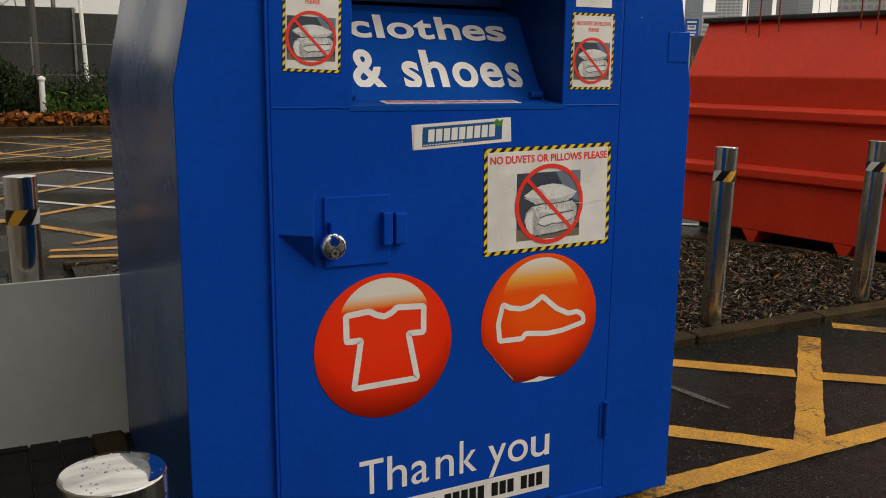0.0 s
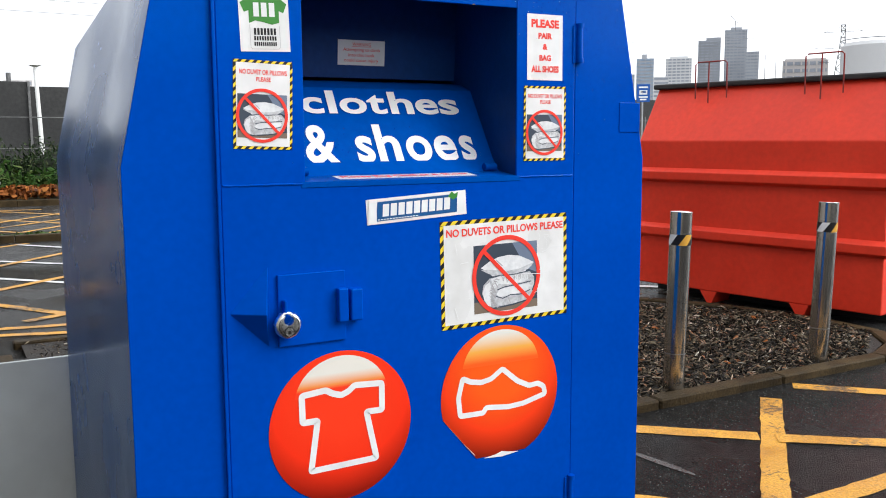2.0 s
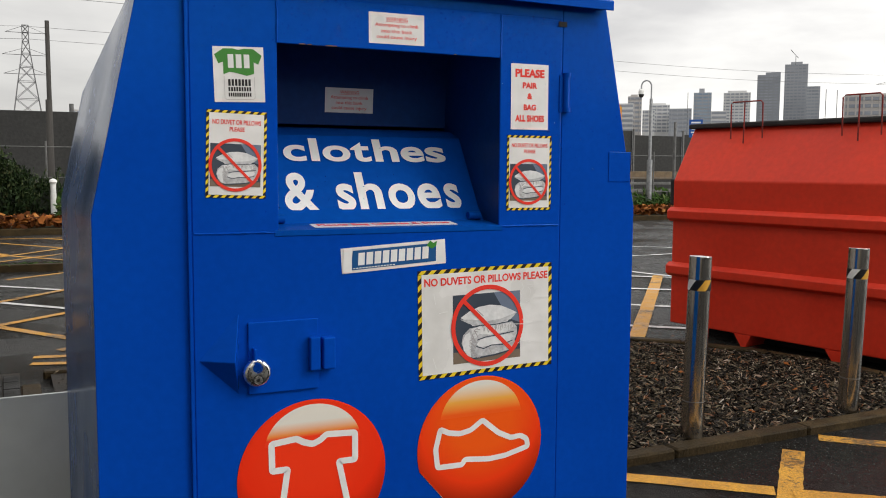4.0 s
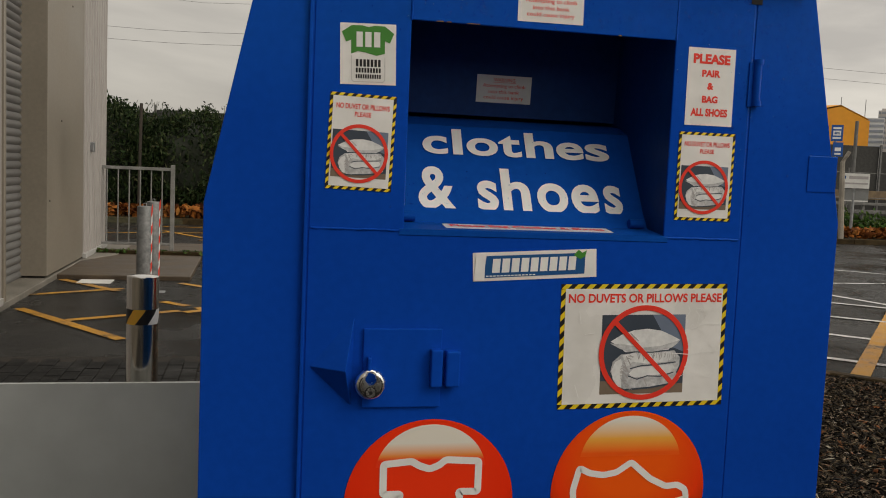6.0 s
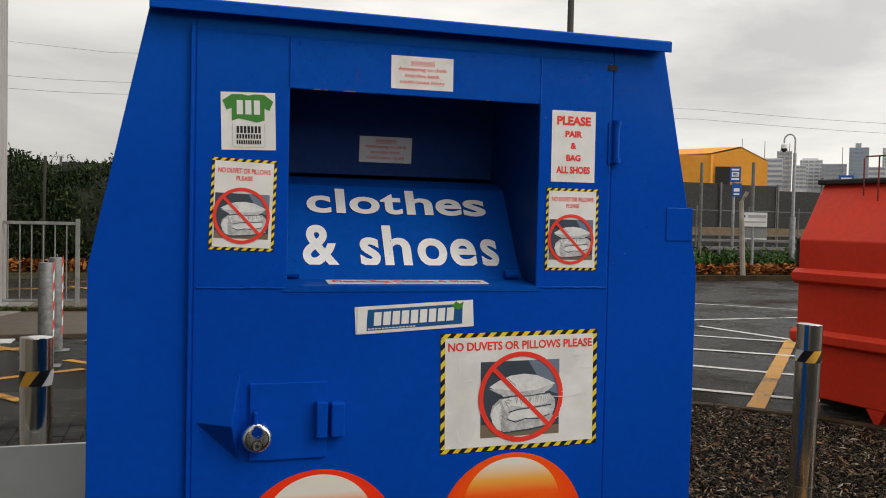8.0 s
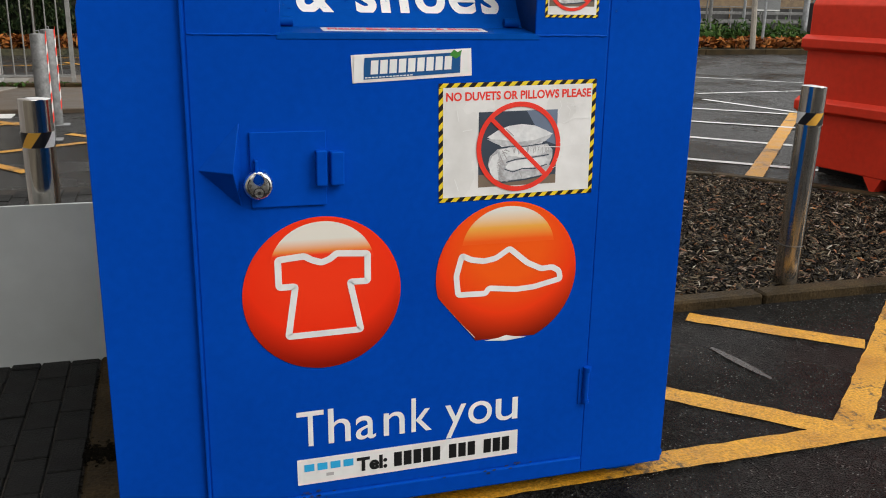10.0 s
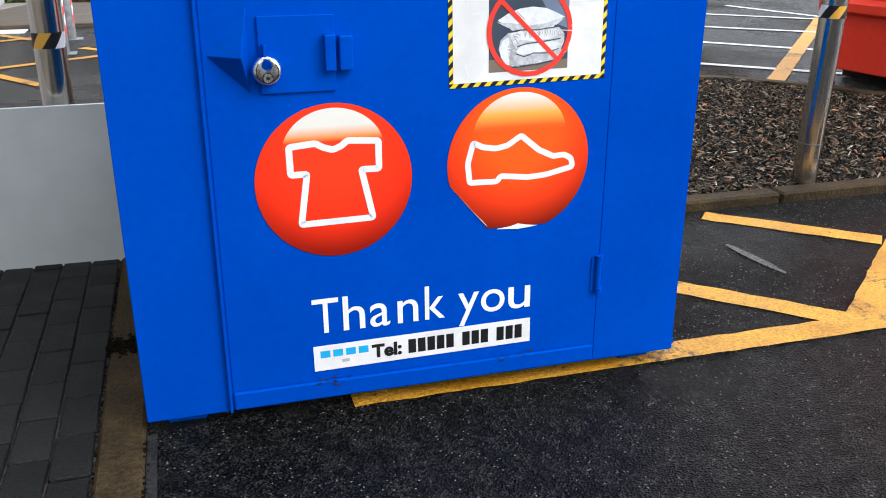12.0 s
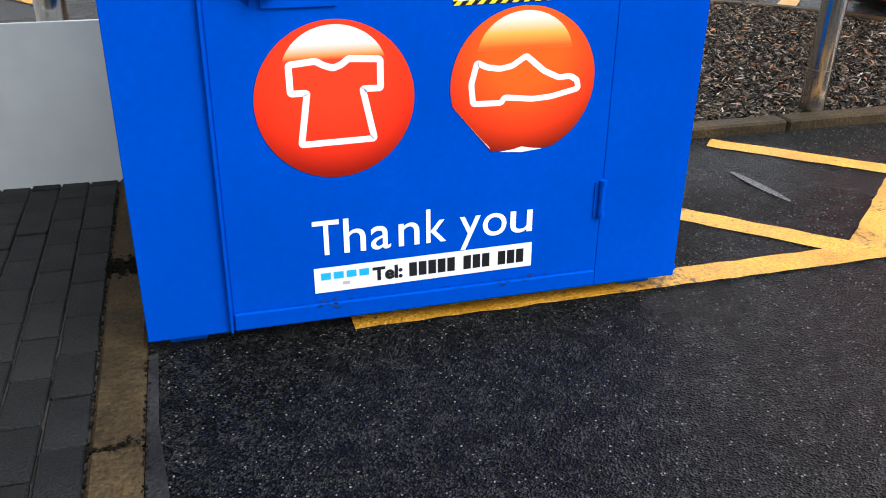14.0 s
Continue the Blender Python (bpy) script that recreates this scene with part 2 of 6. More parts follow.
def line_on_ground(bm, a, b, width, z=0.006, seed=0):
    """A painted line from a to b with slightly ragged edges."""
    rng = random.Random(seed)
    a, b = Vector((*a, 0)), Vector((*b, 0))
    d = (b - a).normalized()
    s = Vector((-d.y, d.x, 0))
    n = max(2, int((b - a).length / 0.06))
    rows = []
    for i in range(n + 1):
        p = a.lerp(b, i / n)
        rows.append([bm.verts.new(p + s * (width / 2 + rng.uniform(-0.004, 0.004)) + Vector((0, 0, z))),
                     bm.verts.new(p - s * (width / 2 + rng.uniform(-0.004, 0.004)) + Vector((0, 0, z)))])
    for p, q in zip(rows, rows[1:]):
        bm.faces.new((p[0], p[1], q[1], q[0]))
    return bm


class Face:
    """A flat spot to lay prints on: u to the right, v up, d out of it."""
    def __init__(self, origin, right=(1, 0, 0), up=(0, 0, 1), tilt=0.0):
        self.o, r, u = Vector(origin), Vector(right).normalized(), Vector(up).normalized()
        c, s = math.cos(radians(tilt)), math.sin(radians(tilt))
        self.r, self.u = r * c + u * s, u * c - r * s
        self.n = self.r.cross(self.u)

    def at(self, u, v, d=0.0):
        return self.o + self.r * u + self.u * v + self.n * d


def flat(bm, face, outline, d, mat=0):
    f = bm.faces.new([bm.verts.new(face.at(u, v, d)) for u, v in outline])
    f.material_index = mat
    return bm


def slab(bm, face, outline, d0, d1, mat=0):
    """A thin sheet between two heights over the face."""
    lo = [bm.verts.new(face.at(u, v, d0)) for u, v in outline]
    hi = [bm.verts.new(face.at(u, v, d1)) for u, v in outline]
    bm.faces.new(hi).material_index = mat
    for i in range(len(lo)):
        j = (i + 1) % len(lo)
        bm.faces.new((lo[i], lo[j], hi[j], hi[i])).material_index = mat
    return bm


def rect(u, v, w, h):
    return [(u - w / 2, v - h / 2), (u + w / 2, v - h / 2), (u + w / 2, v + h / 2), (u - w / 2, v + h / 2)]


def words(bm, face, text, u, v, w, h, d, bold=0.0, shear=0.0):
    """Lettering in the built-in font, fitted to a w x h box with its lower left at (u, v)."""
    cu = bpy.data.curves.new("lettering", "FONT")
    cu.body, cu.offset, cu.shear, cu.resolution_u = text, bold, shear, 4
    ob = bpy.data.objects.new("lettering", cu)
    me = bpy.data.meshes.new_from_object(ob)
    xs, ys = [p.co.x for p in me.vertices], [p.co.y for p in me.vertices]
    x0, x1, y0, y1 = min(xs), max(xs), min(ys), max(ys)
    vs = [bm.verts.new(face.at(u + (p.co.x - x0) / (x1 - x0) * w, v + (p.co.y - y0) / (y1 - y0) * h, d)) for p in me.vertices]
    for f in me.polygons:
        try:
            bm.faces.new([vs[i] for i in f.vertices])
        except ValueError:
            pass
    bpy.data.objects.remove(ob)
    bpy.data.curves.remove(cu)
    bpy.data.meshes.remove(me)
    return bm


def spelled(face, letters, v, tall, d, bold, parent, label):
    """Letters (character, from u, to u) on one baseline; tall is the height of an l."""
    def glyph(ch):
        cu = bpy.data.curves.new("lettering", "FONT")
        cu.body, cu.offset, cu.resolution_u = ch, bold, 5
        ob = bpy.data.objects.new("lettering", cu)
        me = bpy.data.meshes.new_from_object(ob)
        data = [tuple(p.co) for p in me.vertices], [tuple(f.vertices) for f in me.polygons]
        bpy.data.objects.remove(ob)
        bpy.data.curves.remove(cu)
        bpy.data.meshes.remove(me)
        return data
    unit = tall / max(p[1] for p in glyph("l")[0])
    for ch, u0, u1 in letters:
        bm = bmesh.new()
        pts, faces = glyph(ch)
        x0, x1 = min(p[0] for p in pts), max(p[0] for p in pts)
        vs = [bm.verts.new(face.at(u0 + (p[0] - x0) / (x1 - x0) * (u1 - u0), v + p[1] * unit, d)) for p in pts]
        for f in faces:
            try:
                bm.faces.new([vs[i] for i in f])
            except ValueError:
                pass
        part("painted_letter", bm, WHITE_INK, parent, label)


def stroke(bm, face, line, width, d, closed=True):
    """A drawn line of even width with mitred corners."""
    n = len(line)
    left, right = [], []
    for i, p in enumerate(line):
        p = Vector(p)
        a = Vector(line[(i - 1) % n]) if closed or i else p - (Vector(line[1]) - p)
        b = Vector(line[(i + 1) % n]) if closed or i < n - 1 else p + (p - Vector(line[i - 1]))
        d1, d2 = (p - a).normalized(), (b - p).normalized()
        n1, n2 = Vector((-d1.y, d1.x)), Vector((-d2.y, d2.x))
        m = (n1 + n2).normalized()
        k = min(1.8, 1 / max(0.3, m.dot(n1))) * width / 2
        left.append(bm.verts.new(face.at(*(p + m * k), d)))
        right.append(bm.verts.new(face.at(*(p - m * k), d)))
    for i in range(n if closed else n - 1):
        j = (i + 1) % n
        bm.faces.new((left[i], right[i], right[j], left[j]))
    return bm


def rounded(line, r, n=4):
    """The closed line with each corner cut to a soft curve."""
    out = []
    for i, p in enumerate(line):
        p, a, b = Vector(p), Vector(line[i - 1]), Vector(line[(i + 1) % len(line)])
        s, e = p + (a - p).normalized() * min(r, (a - p).length * 0.45), p + (b - p).normalized() * min(r, (b - p).length * 0.45)
        out += [tuple(s * (1 - t) ** 2 + p * 2 * t * (1 - t) + e * t * t) for t in [k / n for k in range(n + 1)]]
    return out


def ring(bm, face, u, v, r, width, d, n=56):
    return stroke(bm, face, [(u + r * math.cos(2 * math.pi * i / n), v + r * math.sin(2 * math.pi * i / n)) for i in range(n)], width, d)

WALL_X = -2.89


# ---- ground ----
def asphalt_material():
    m = bpy.data.materials.new("wet_asphalt")
    m.use_nodes = True
    n, l = m.node_tree.nodes, m.node_tree.links
    b = n["Principled BSDF"]
    co = n.new("ShaderNodeTexCoord")
    stones = n.new("ShaderNodeTexVoronoi")
    stones.inputs["Scale"].default_value = 175
    speck = n.new("ShaderNodeTexVoronoi")
    speck.inputs["Scale"].default_value = 120
    broad = n.new("ShaderNodeTexNoise")
    broad.inputs["Scale"].default_value, broad.inputs["Detail"].default_value = 0.7, 6
    mid = n.new("ShaderNodeTexNoise")
    mid.inputs["Scale"].default_value, mid.inputs["Detail"].default_value = 14, 5
    for t in (stones, speck, broad, mid):
        l.new(co.outputs["Object"], t.inputs["Vector"])
    tone = n.new("ShaderNodeValToRGB")
    tone.color_ramp.elements[0].position, tone.color_ramp.elements[0].color = 0.20, (0.0004, 0.0004, 0.0004, 1)
    tone.color_ramp.elements[1].position, tone.color_ramp.elements[1].color = 0.54, (0.046, 0.0445, 0.041, 1)
    cell = n.new("ShaderNodeSeparateColor")
    l.new(stones.outputs["Color"], cell.inputs["Color"])
    grain = n.new("ShaderNodeMath")
    grain.operation = "MULTIPLY"
    l.new(cell.outputs["Green"], grain.inputs[0])
    l.new(mid.outputs["Fac"], grain.inputs[1])
    l.new(grain.outputs["Value"], tone.inputs["Fac"])
    pick = n.new("ShaderNodeSeparateColor")
    l.new(speck.outputs["Color"], pick.inputs["Color"])
    near = n.new("ShaderNodeMath")
    near.operation = "LESS_THAN"
    near.inputs[1].default_value = 0.34
    l.new(speck.outputs["Distance"], near.inputs[0])
    rare = n.new("ShaderNodeMath")
    rare.operation = "GREATER_THAN"
    rare.inputs[1].default_value = 0.935
    l.new(pick.outputs["Red"], rare.inputs[0])
    both = n.new("ShaderNodeMath")
    both.operation = "MULTIPLY"
    l.new(near.outputs["Value"], both.inputs[0])
    l.new(rare.outputs["Value"], both.inputs[1])
    mix = n.new("ShaderNodeMix")
    mix.data_type = "RGBA"
    mix.inputs["B"].default_value = (0.22, 0.215, 0.20, 1)
    l.new(both.outputs["Value"], mix.inputs["Factor"])
    l.new(tone.outputs["Color"], mix.inputs["A"])
    l.new(mix.outputs["Result"], b.inputs["Base Color"])
    rr = n.new("ShaderNodeMapRange")
    rr.inputs["From Min"].default_value, rr.inputs["From Max"].default_value = 0.35, 0.62
    rr.inputs["To Min"].default_value, rr.inputs["To Max"].default_value = 0.10, 0.40
    l.new(broad.outputs["Fac"], rr.inputs["Value"])
    l.new(rr.outputs["Result"], b.inputs["Roughness"])
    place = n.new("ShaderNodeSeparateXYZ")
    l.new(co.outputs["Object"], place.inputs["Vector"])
    # sheen put in by position: specular rises with Y towards the far bays
    far_sheen = n.new("ShaderNodeMapRange")
    far_sheen.inputs["From Min"].default_value, far_sheen.inputs["From Max"].default_value = 0.5, 4.5
    far_sheen.inputs["To Min"].default_value, far_sheen.inputs["To Max"].default_value = 0.15, 0.34
    l.new(place.outputs["Y"], far_sheen.inputs["Value"])
    l.new(far_sheen.outputs["Result"], b.inputs["Specular IOR Level"])
    bp = n.new("ShaderNodeBump")
    bp.inputs["Distance"].default_value = 0.018
    l.new(stones.outputs["Distance"], bp.inputs["Height"])
    l.new(bp.outputs["Normal"], b.inputs["Normal"])
    return m


ASPHALT = asphalt_material()


def worn_paint(name, c1, c2, dirt, wear):
    """Road paint with worn specks that show the asphalt, and dirty stretches."""
    m = surface(name, c1, c2, 5, 0.5, bump=0.007, bump_scale=120, fine=0.38, rough_var=0.18, specular=0.45)
    n, l = m.node_tree.nodes, m.node_tree.links
    b = n["Principled BSDF"]
    source = b.inputs["Base Color"].links[0].from_socket
    co = n.new("ShaderNodeTexCoord")
    chips = n.new("ShaderNodeTexNoise")
    chips.inputs["Scale"].default_value, chips.inputs["Detail"].default_value, chips.inputs["Roughness"].default_value = 34, 8, 0.72
    long = n.new("ShaderNodeTexNoise")
    long.inputs["Scale"].default_value, long.inputs["Detail"].default_value = 2.3, 3
    for k in (chips, long):
        l.new(co.outputs["Object"], k.inputs["Vector"])
    add = n.new("ShaderNodeMath")
    add.operation = "ADD"
    l.new(chips.outputs["Fac"], add.inputs[0])
    l.new(long.outputs["Fac"], add.inputs[1])
    gate = n.new("ShaderNodeMapRange")
    gate.inputs["From Min"].default_value, gate.inputs["From Max"].default_value = wear, wear + 0.09
    l.new(add.outputs["Value"], gate.inputs["Value"])
    mx = n.new("ShaderNodeMix")
    mx.data_type = "RGBA"
    mx.inputs["B"].default_value = (*dirt, 1)
    l.new(gate.outputs["Result"], mx.inputs["Factor"])
    l.new(source, mx.inputs["A"])
    l.new(mx.outputs["Result"], b.inputs["Base Color"])
    return m


ROAD_YELLOW = worn_paint("yellow_road_paint", (0.42, 0.185, 0.008), (0.58, 0.285, 0.022), (0.085, 0.046, 0.012), 1.08)
ROAD_WHITE = worn_paint("white_road_paint", (0.46, 0.46, 0.46), (0.68, 0.68, 0.67), (0.06, 0.06, 0.06), 1.10)
SOIL = surface("dark_soil", (0.012, 0.010, 0.008), (0.030, 0.023, 0.017), 9, 0.9, bump=0.02, bump_scale=60, fine=0.4)

bm = bmesh.new()
R = 3000
vs = [bm.verts.new((x, y, 0)) for x, y in ((-R, -R), (R, -R), (R, R), (-R, R))]
bm.faces.new(vs)
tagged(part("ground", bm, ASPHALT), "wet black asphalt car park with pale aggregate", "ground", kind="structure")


def marking(name, lines, width, material, label, z=0.005, seed=1):
    for k, (a, b) in enumerate(lines):
        ob = part(name, line_on_ground(bmesh.new(), a, b, width, z + 0.0012 * (k % 4), seed + k), material)
        tagged(ob, label, "road marking", kind="structure", group="painted parking lines")


marking("road_marking", [((-0.27, 0.045), (5.2, 0.07))], 0.105, ROAD_YELLOW, "worn yellow painted line along the parking bay", 0.004)
marking("road_marking", [((1.495, 0.10), (2.62, 1.085)), ((0.70, 0.782), (1.455, 0.068)), ((1.53, 1.168), (2.075, 0.69)), ((2.125, 0.630), (2.72, 0.162)), ((2.92, 1.19), (3.95, 0.10))], 0.11, ROAD_YELLOW, "worn yellow hatching line on wet asphalt", 0.0014, 20)
marking("road_marking", [((-3.01, 7.48), (-2.05, 8.10)), ((-2.80, 8.78), (-2.08, 7.90)), ((-2.76, 6.69), (-1.68, 5.24)), ((-2.24, 6.08), (-1.35, 6.63)), ((-1.56, 7.20), (-1.30, 6.95)), ((-1.50, 8.60), (-1.2, 8.3))], 0.10, ROAD_YELLOW, "yellow hatching line in front of the shutter", 0.005, 40)
marking("road_marking", [((6.95, 7.39), (3.70, 3.75))], 0.14, ROAD_YELLOW, "wide worn yellow bay line across the car park", 0.0085, 60)
marking("road_marking", [((6.65, 9.0), (7.15, 7.1)), ((7.0, 9.71), (10.4, 9.9)), ((5.2, 8.65), (7.6, 6.65)), ((4.4, 7.56), (6.9, 5.6)), ((3.8, 6.55), (6.1, 4.38)), ((3.1, 5.32), (5.0, 3.67)), ((8.2, 12.6), (12.4, 8.6)), ((2.8, 4.62), (4.02, 3.48))], 0.10, ROAD_WHITE, "worn white parking line on wet asphalt", 0.005, 70)
marking("road_marking", [((-1.2, 6.86), (-0.33, 5.51)), ((-0.65, 5.34), (-0.1, 5.63)), ((-1.3, 6.55), (0.3, 7.94)), ((-1.2, 8.15), (0.5, 10.03)), ((-1.0, 10.33), (-0.16, 11.0)), ((-1.6, 14.5), (-0.12, 12.57)), ((-0.12, 12.57), (0.9, 13.80)), ((-1.4, 13.1), (1.4, 16.75)), ((-1.6, 17.1), (0.9, 13.4)), ((-2.4, 16.4), (-1.0, 13.9)), ((-3.4, 15.6), (-1.2, 16.2)), ((-1.2, 12.6), (1.6, 15.6)), ((0.2, 12.3), (2.0, 14.4)), ((-0.4, 17.4), (1.6, 14.6)), ((-2.6, 17.6), (0.6, 17.2))], 0.10, ROAD_YELLOW, "faded orange hatching line on the car park", 0.005, 90)
marking("road_marking", [((-1.1, 8.28), (0.2, 6.80)), ((-1.1, 9.7), (0.4, 8.22)), ((-0.30, 10.88), (0.50, 9.85))], 0.09, ROAD_WHITE, "worn white line on the car park", 0.0062, 110)
marking("road_marking", [((-0.84, 5.14), (0.2, 4.95)), ((-0.86, 4.90), (0.2, 4.55))], 0.09, ROAD_YELLOW, "double yellow line by the planting bed", 0.005, 120)

# smear on the asphalt
bm = bmesh.new()
outline = []
for side in (1, -1):
    ts = [k / 8 for k in range(9)]
    for t in ts if side > 0 else ts[::-1]:
        half = 0.020 * math.sin(math.pi * (0.12 + 0.80 * t)) ** 0.8
        outline.append((1.425 + 0.045 * t + side * half, 0.82 - 0.33 * t + side * half * 0.35))
bm.faces.new([bm.verts.new((x, y, 0.0042)) for x, y in outline])
tagged(part("smear_mark", bm, surface("wet_smear", (0.016, 0.012, 0.010), (0.038, 0.032, 0.029), 40, 0.30, bump=0.0028, bump_scale=160, rough_var=0.25, fine=0.5, specular=0.5)), "pale smooth smear on wet asphalt", "smear", kind="structure")


# ---- kerbs, planting bed and paving ----
def kerb_run(name, points, width, top, label, length=0.915, bottom=-0.1):
    root = None
    for k, (a, b) in enumerate(zip(points, points[1:])):
        a, b = Vector((*a, 0)), Vector((*b, 0))
        n = max(1, round((b - a).length / length))
        for i in range(n):
            p, q = a.lerp(b, i / n), a.lerp(b, (i + 1) / n)
            d = q - p
            m = Matrix.Translation((p + q) / 2) @ Matrix.Rotation(math.atan2(d.y, d.x), 4, "Z")
            bm = bmesh.new()
            jz = random.uniform(-0.003, 0.003)
            box(bm, -d.length / 2 + 0.004, d.length / 2 - 0.004, -width / 2, width / 2, bottom, top + jz, 0.010, m, segments=1)
            if root is None:
                root = tagged(part(name, bm, KERB), label, "kerb", kind="structure")
            else:
                part("kerb_stone", bm, KERB, root)


kerb_run("kerb_edging", [(-0.878, -2.22), (-0.878, 4.185)], 0.118, 0.016, "brown weathered flush concrete edging kerb")
kerb_run("kerb_bed", [(-0.78, 1.290), (3.82, 1.285), (4.18, 1.43), (4.42, 1.72), (4.42, 2.25), (4.26, 2.86), (3.93, 3.44), (3.46, 3.92), (2.88, 4.26), (2.1, 4.42), (-0.80, 4.42)], 0.10, 0.048, "low grey concrete kerb round the planting bed")

bm = bmesh.new()
bm.faces.new([bm.verts.new((x, y, 0.030)) for x, y in ((-0.75, 1.335), (3.80, 1.335), (4.15, 1.49), (4.37, 1.74), (4.37, 2.24), (4.21, 2.84), (3.89, 3.41), (3.43, 3.88), (2.86, 4.21), (2.1, 4.37), (-0.75, 4.37))])
bmesh.ops.triangulate(bm, faces=bm.faces)
tagged(part("planting_bed", bm, SOIL), "dark damp soil under bark mulch", "planting bed", kind="structure")


def island_colours(name, stops, rough=0.6):
    """A material whose colour is picked piece by piece."""
    m = bpy.data.materials.new(name)
    m.use_nodes = True
    n, l = m.node_tree.nodes, m.node_tree.links
    g = n.new("ShaderNodeNewGeometry")
    r = n.new("ShaderNodeValToRGB")
    r.color_ramp.elements[0].position, r.color_ramp.elements[0].color = stops[0][0], (*stops[0][1], 1)
    r.color_ramp.elements[1].position, r.color_ramp.elements[1].color = stops[-1][0], (*stops[-1][1], 1)
    for p, c in stops[1:-1]:
        r.color_ramp.elements.new(p).color = (*c, 1)
    l.new(g.outputs["Random Per Island"], r.inputs["Fac"])
    t = n.new("ShaderNodeTexNoise")
    t.inputs["Scale"].default_value = 90
    mx = n.new("ShaderNodeMix")
    mx.data_type, mx.blend_type = "RGBA", "MULTIPLY"
    mx.inputs["Factor"].default_value = 0.5
    l.new(r.outputs["Color"], mx.inputs["A"])
    l.new(t.outputs["Color"], mx.inputs["B"])
    l.new(mx.outputs["Result"], n["Principled BSDF"].inputs["Base Color"])
    n["Principled BSDF"].inputs["Roughness"].default_value = rough
    n["Principled BSDF"].inputs["Specular IOR Level"].default_value = 0.06
    return m


BARK = island_colours("bark_chips", [(0.0, (0.003, 0.0025, 0.0019)), (0.42, (0.010, 0.0078, 0.0052)), (0.62, (0.045, 0.034, 0.022)), (0.78, (0.14, 0.105, 0.068)), (0.90, (0.30, 0.25, 0.18)), (0.95, (0.34, 0.13, 0.05)), (1.0, (0.60, 0.55, 0.46))], 0.42)
LEAF_FALL = island_colours("fallen_leaves", [(0.0, (0.05, 0.018, 0.008)), (0.4, (0.19, 0.06, 0.018)), (0.75, (0.36, 0.12, 0.028)), (1.0, (0.46, 0.20, 0.055))], 0.6)
LEAF_DARK = island_colours("evergreen_leaves", [(0.0, (0.010, 0.020, 0.008)), (0.5, (0.025, 0.045, 0.016)), (0.85, (0.05, 0.075, 0.028)), (1.0, (0.11, 0.12, 0.06))], 0.4)
GRASS = island_colours("verge_grass", [(0.0, (0.02, 0.05, 0.010)), (0.6, (0.05, 0.11, 0.022)), (1.0, (0.12, 0.17, 0.05))], 0.6)
STRAW = island_colours("dry_stems", [(0.0, (0.06, 0.05, 0.03)), (1.0, (0.20, 0.17, 0.10))], 0.7)


def scatter(name, spots, material, label, category, size, rng, thick=0.25, wide=0.3, tilt=0.5):
    """Small flat flakes, each a thin wedge, at the given spots, in one mesh."""
    v, f = [], []
    for x, y, z in spots:
        s = rng.uniform(*size)
        w, h = s * rng.uniform(wide * 0.6, wide * 1.4), s * thick * rng.uniform(0.2, 0.5)
        m = Matrix.Translation((x, y, z)) @ Euler((rng.gauss(0, tilt), rng.gauss(0, tilt), rng.uniform(0, 6.28))).to_matrix().to_4x4()
        k = len(v)
        for c in ((-s / 2, -w * 0.3, 0), (-s * 0.1, -w / 2, 0), (s / 2, -w * 0.12, 0), (s * 0.42, w * 0.3, 0), (-s * 0.2, w / 2, 0), (0, 0, h + 0.001)):
            v.append(tuple(m @ Vector(c)))
        f += [(k, k + 1, k + 5), (k + 1, k + 2, k + 5), (k + 2, k + 3, k + 5), (k + 3, k + 4, k + 5), (k + 4, k, k + 5)]
    me = bpy.data.meshes.new(name)
    me.from_pydata(v, [], f)
    me.materials.append(material)
    return tagged(new(name, me), label, category, kind="stuff")


rng = random.Random(5)


def in_bed(x, y):
    if x < -0.74 or y < 1.345 or y > 4.36 or x > 4.36:
        return False
    far = 4.36 if x < 2.1 else 4.36 - 0.27 * (x - 2.1) if x < 2.9 else 4.14 - 0.70 * (x - 2.9) if x < 3.5 else 3.72 - 1.45 * (x - 3.5)
    near = 1.345 if x < 3.8 else 1.36 + 0.65 * (x - 3.8)
    return near < y < far


spots = []
while len(spots) < 44000:
    x, y = rng.uniform(1.0, 4.37), rng.uniform(1.345, 4.37)
    if in_bed(x, y) and math.hypot(x - 2.19, y - 1.385) > 0.07 and math.hypot(x - 3.385, y - 1.412) > 0.07:
        spots.append((x, y, 0.034 + rng.random() ** 2 * 0.028))
for i in range(2000):
    x, y = rng.uniform(-0.73, 1.0), rng.uniform(1.45, 4.36)
    spots.append((x, y, 0.034 + rng.random() ** 2 * 0.02))
scatter("bark_mulch", spots, BARK, "wet brown bark chip mulch covering the planting bed", "mulch", (0.020, 0.064), rng, 0.3, 0.17, 0.42)
scatter("fallen_leaves", [(rng.uniform(1.3, 4.1), rng.uniform(1.5, 3.6), 0.06) for i in range(26)], LEAF_FALL, "fallen orange leaves on the mulch", "leaves", (0.03, 0.06), rng, 0.2, 0.7, 0.3)

# soil and moss packed into the broken kerb joints
CRUMBS = island_colours("joint_soil", [(0.0, (0.003, 0.0024, 0.0017)), (0.8, (0.008, 0.0066, 0.004)), (1.0, (0.018, 0.016, 0.009))], 0.85)
crumbs = [(rng.uniform(-0.945, -0.815), 0.525 + rng.gauss(0, 0.030), 0.017) for i in range(520)] + [(x, -0.390 + rng.gauss(0, 0.006) - 0.01 * math.sin(40 * x), 0.016) for x in [rng.uniform(-0.938, -0.82) for i in range(70)]]
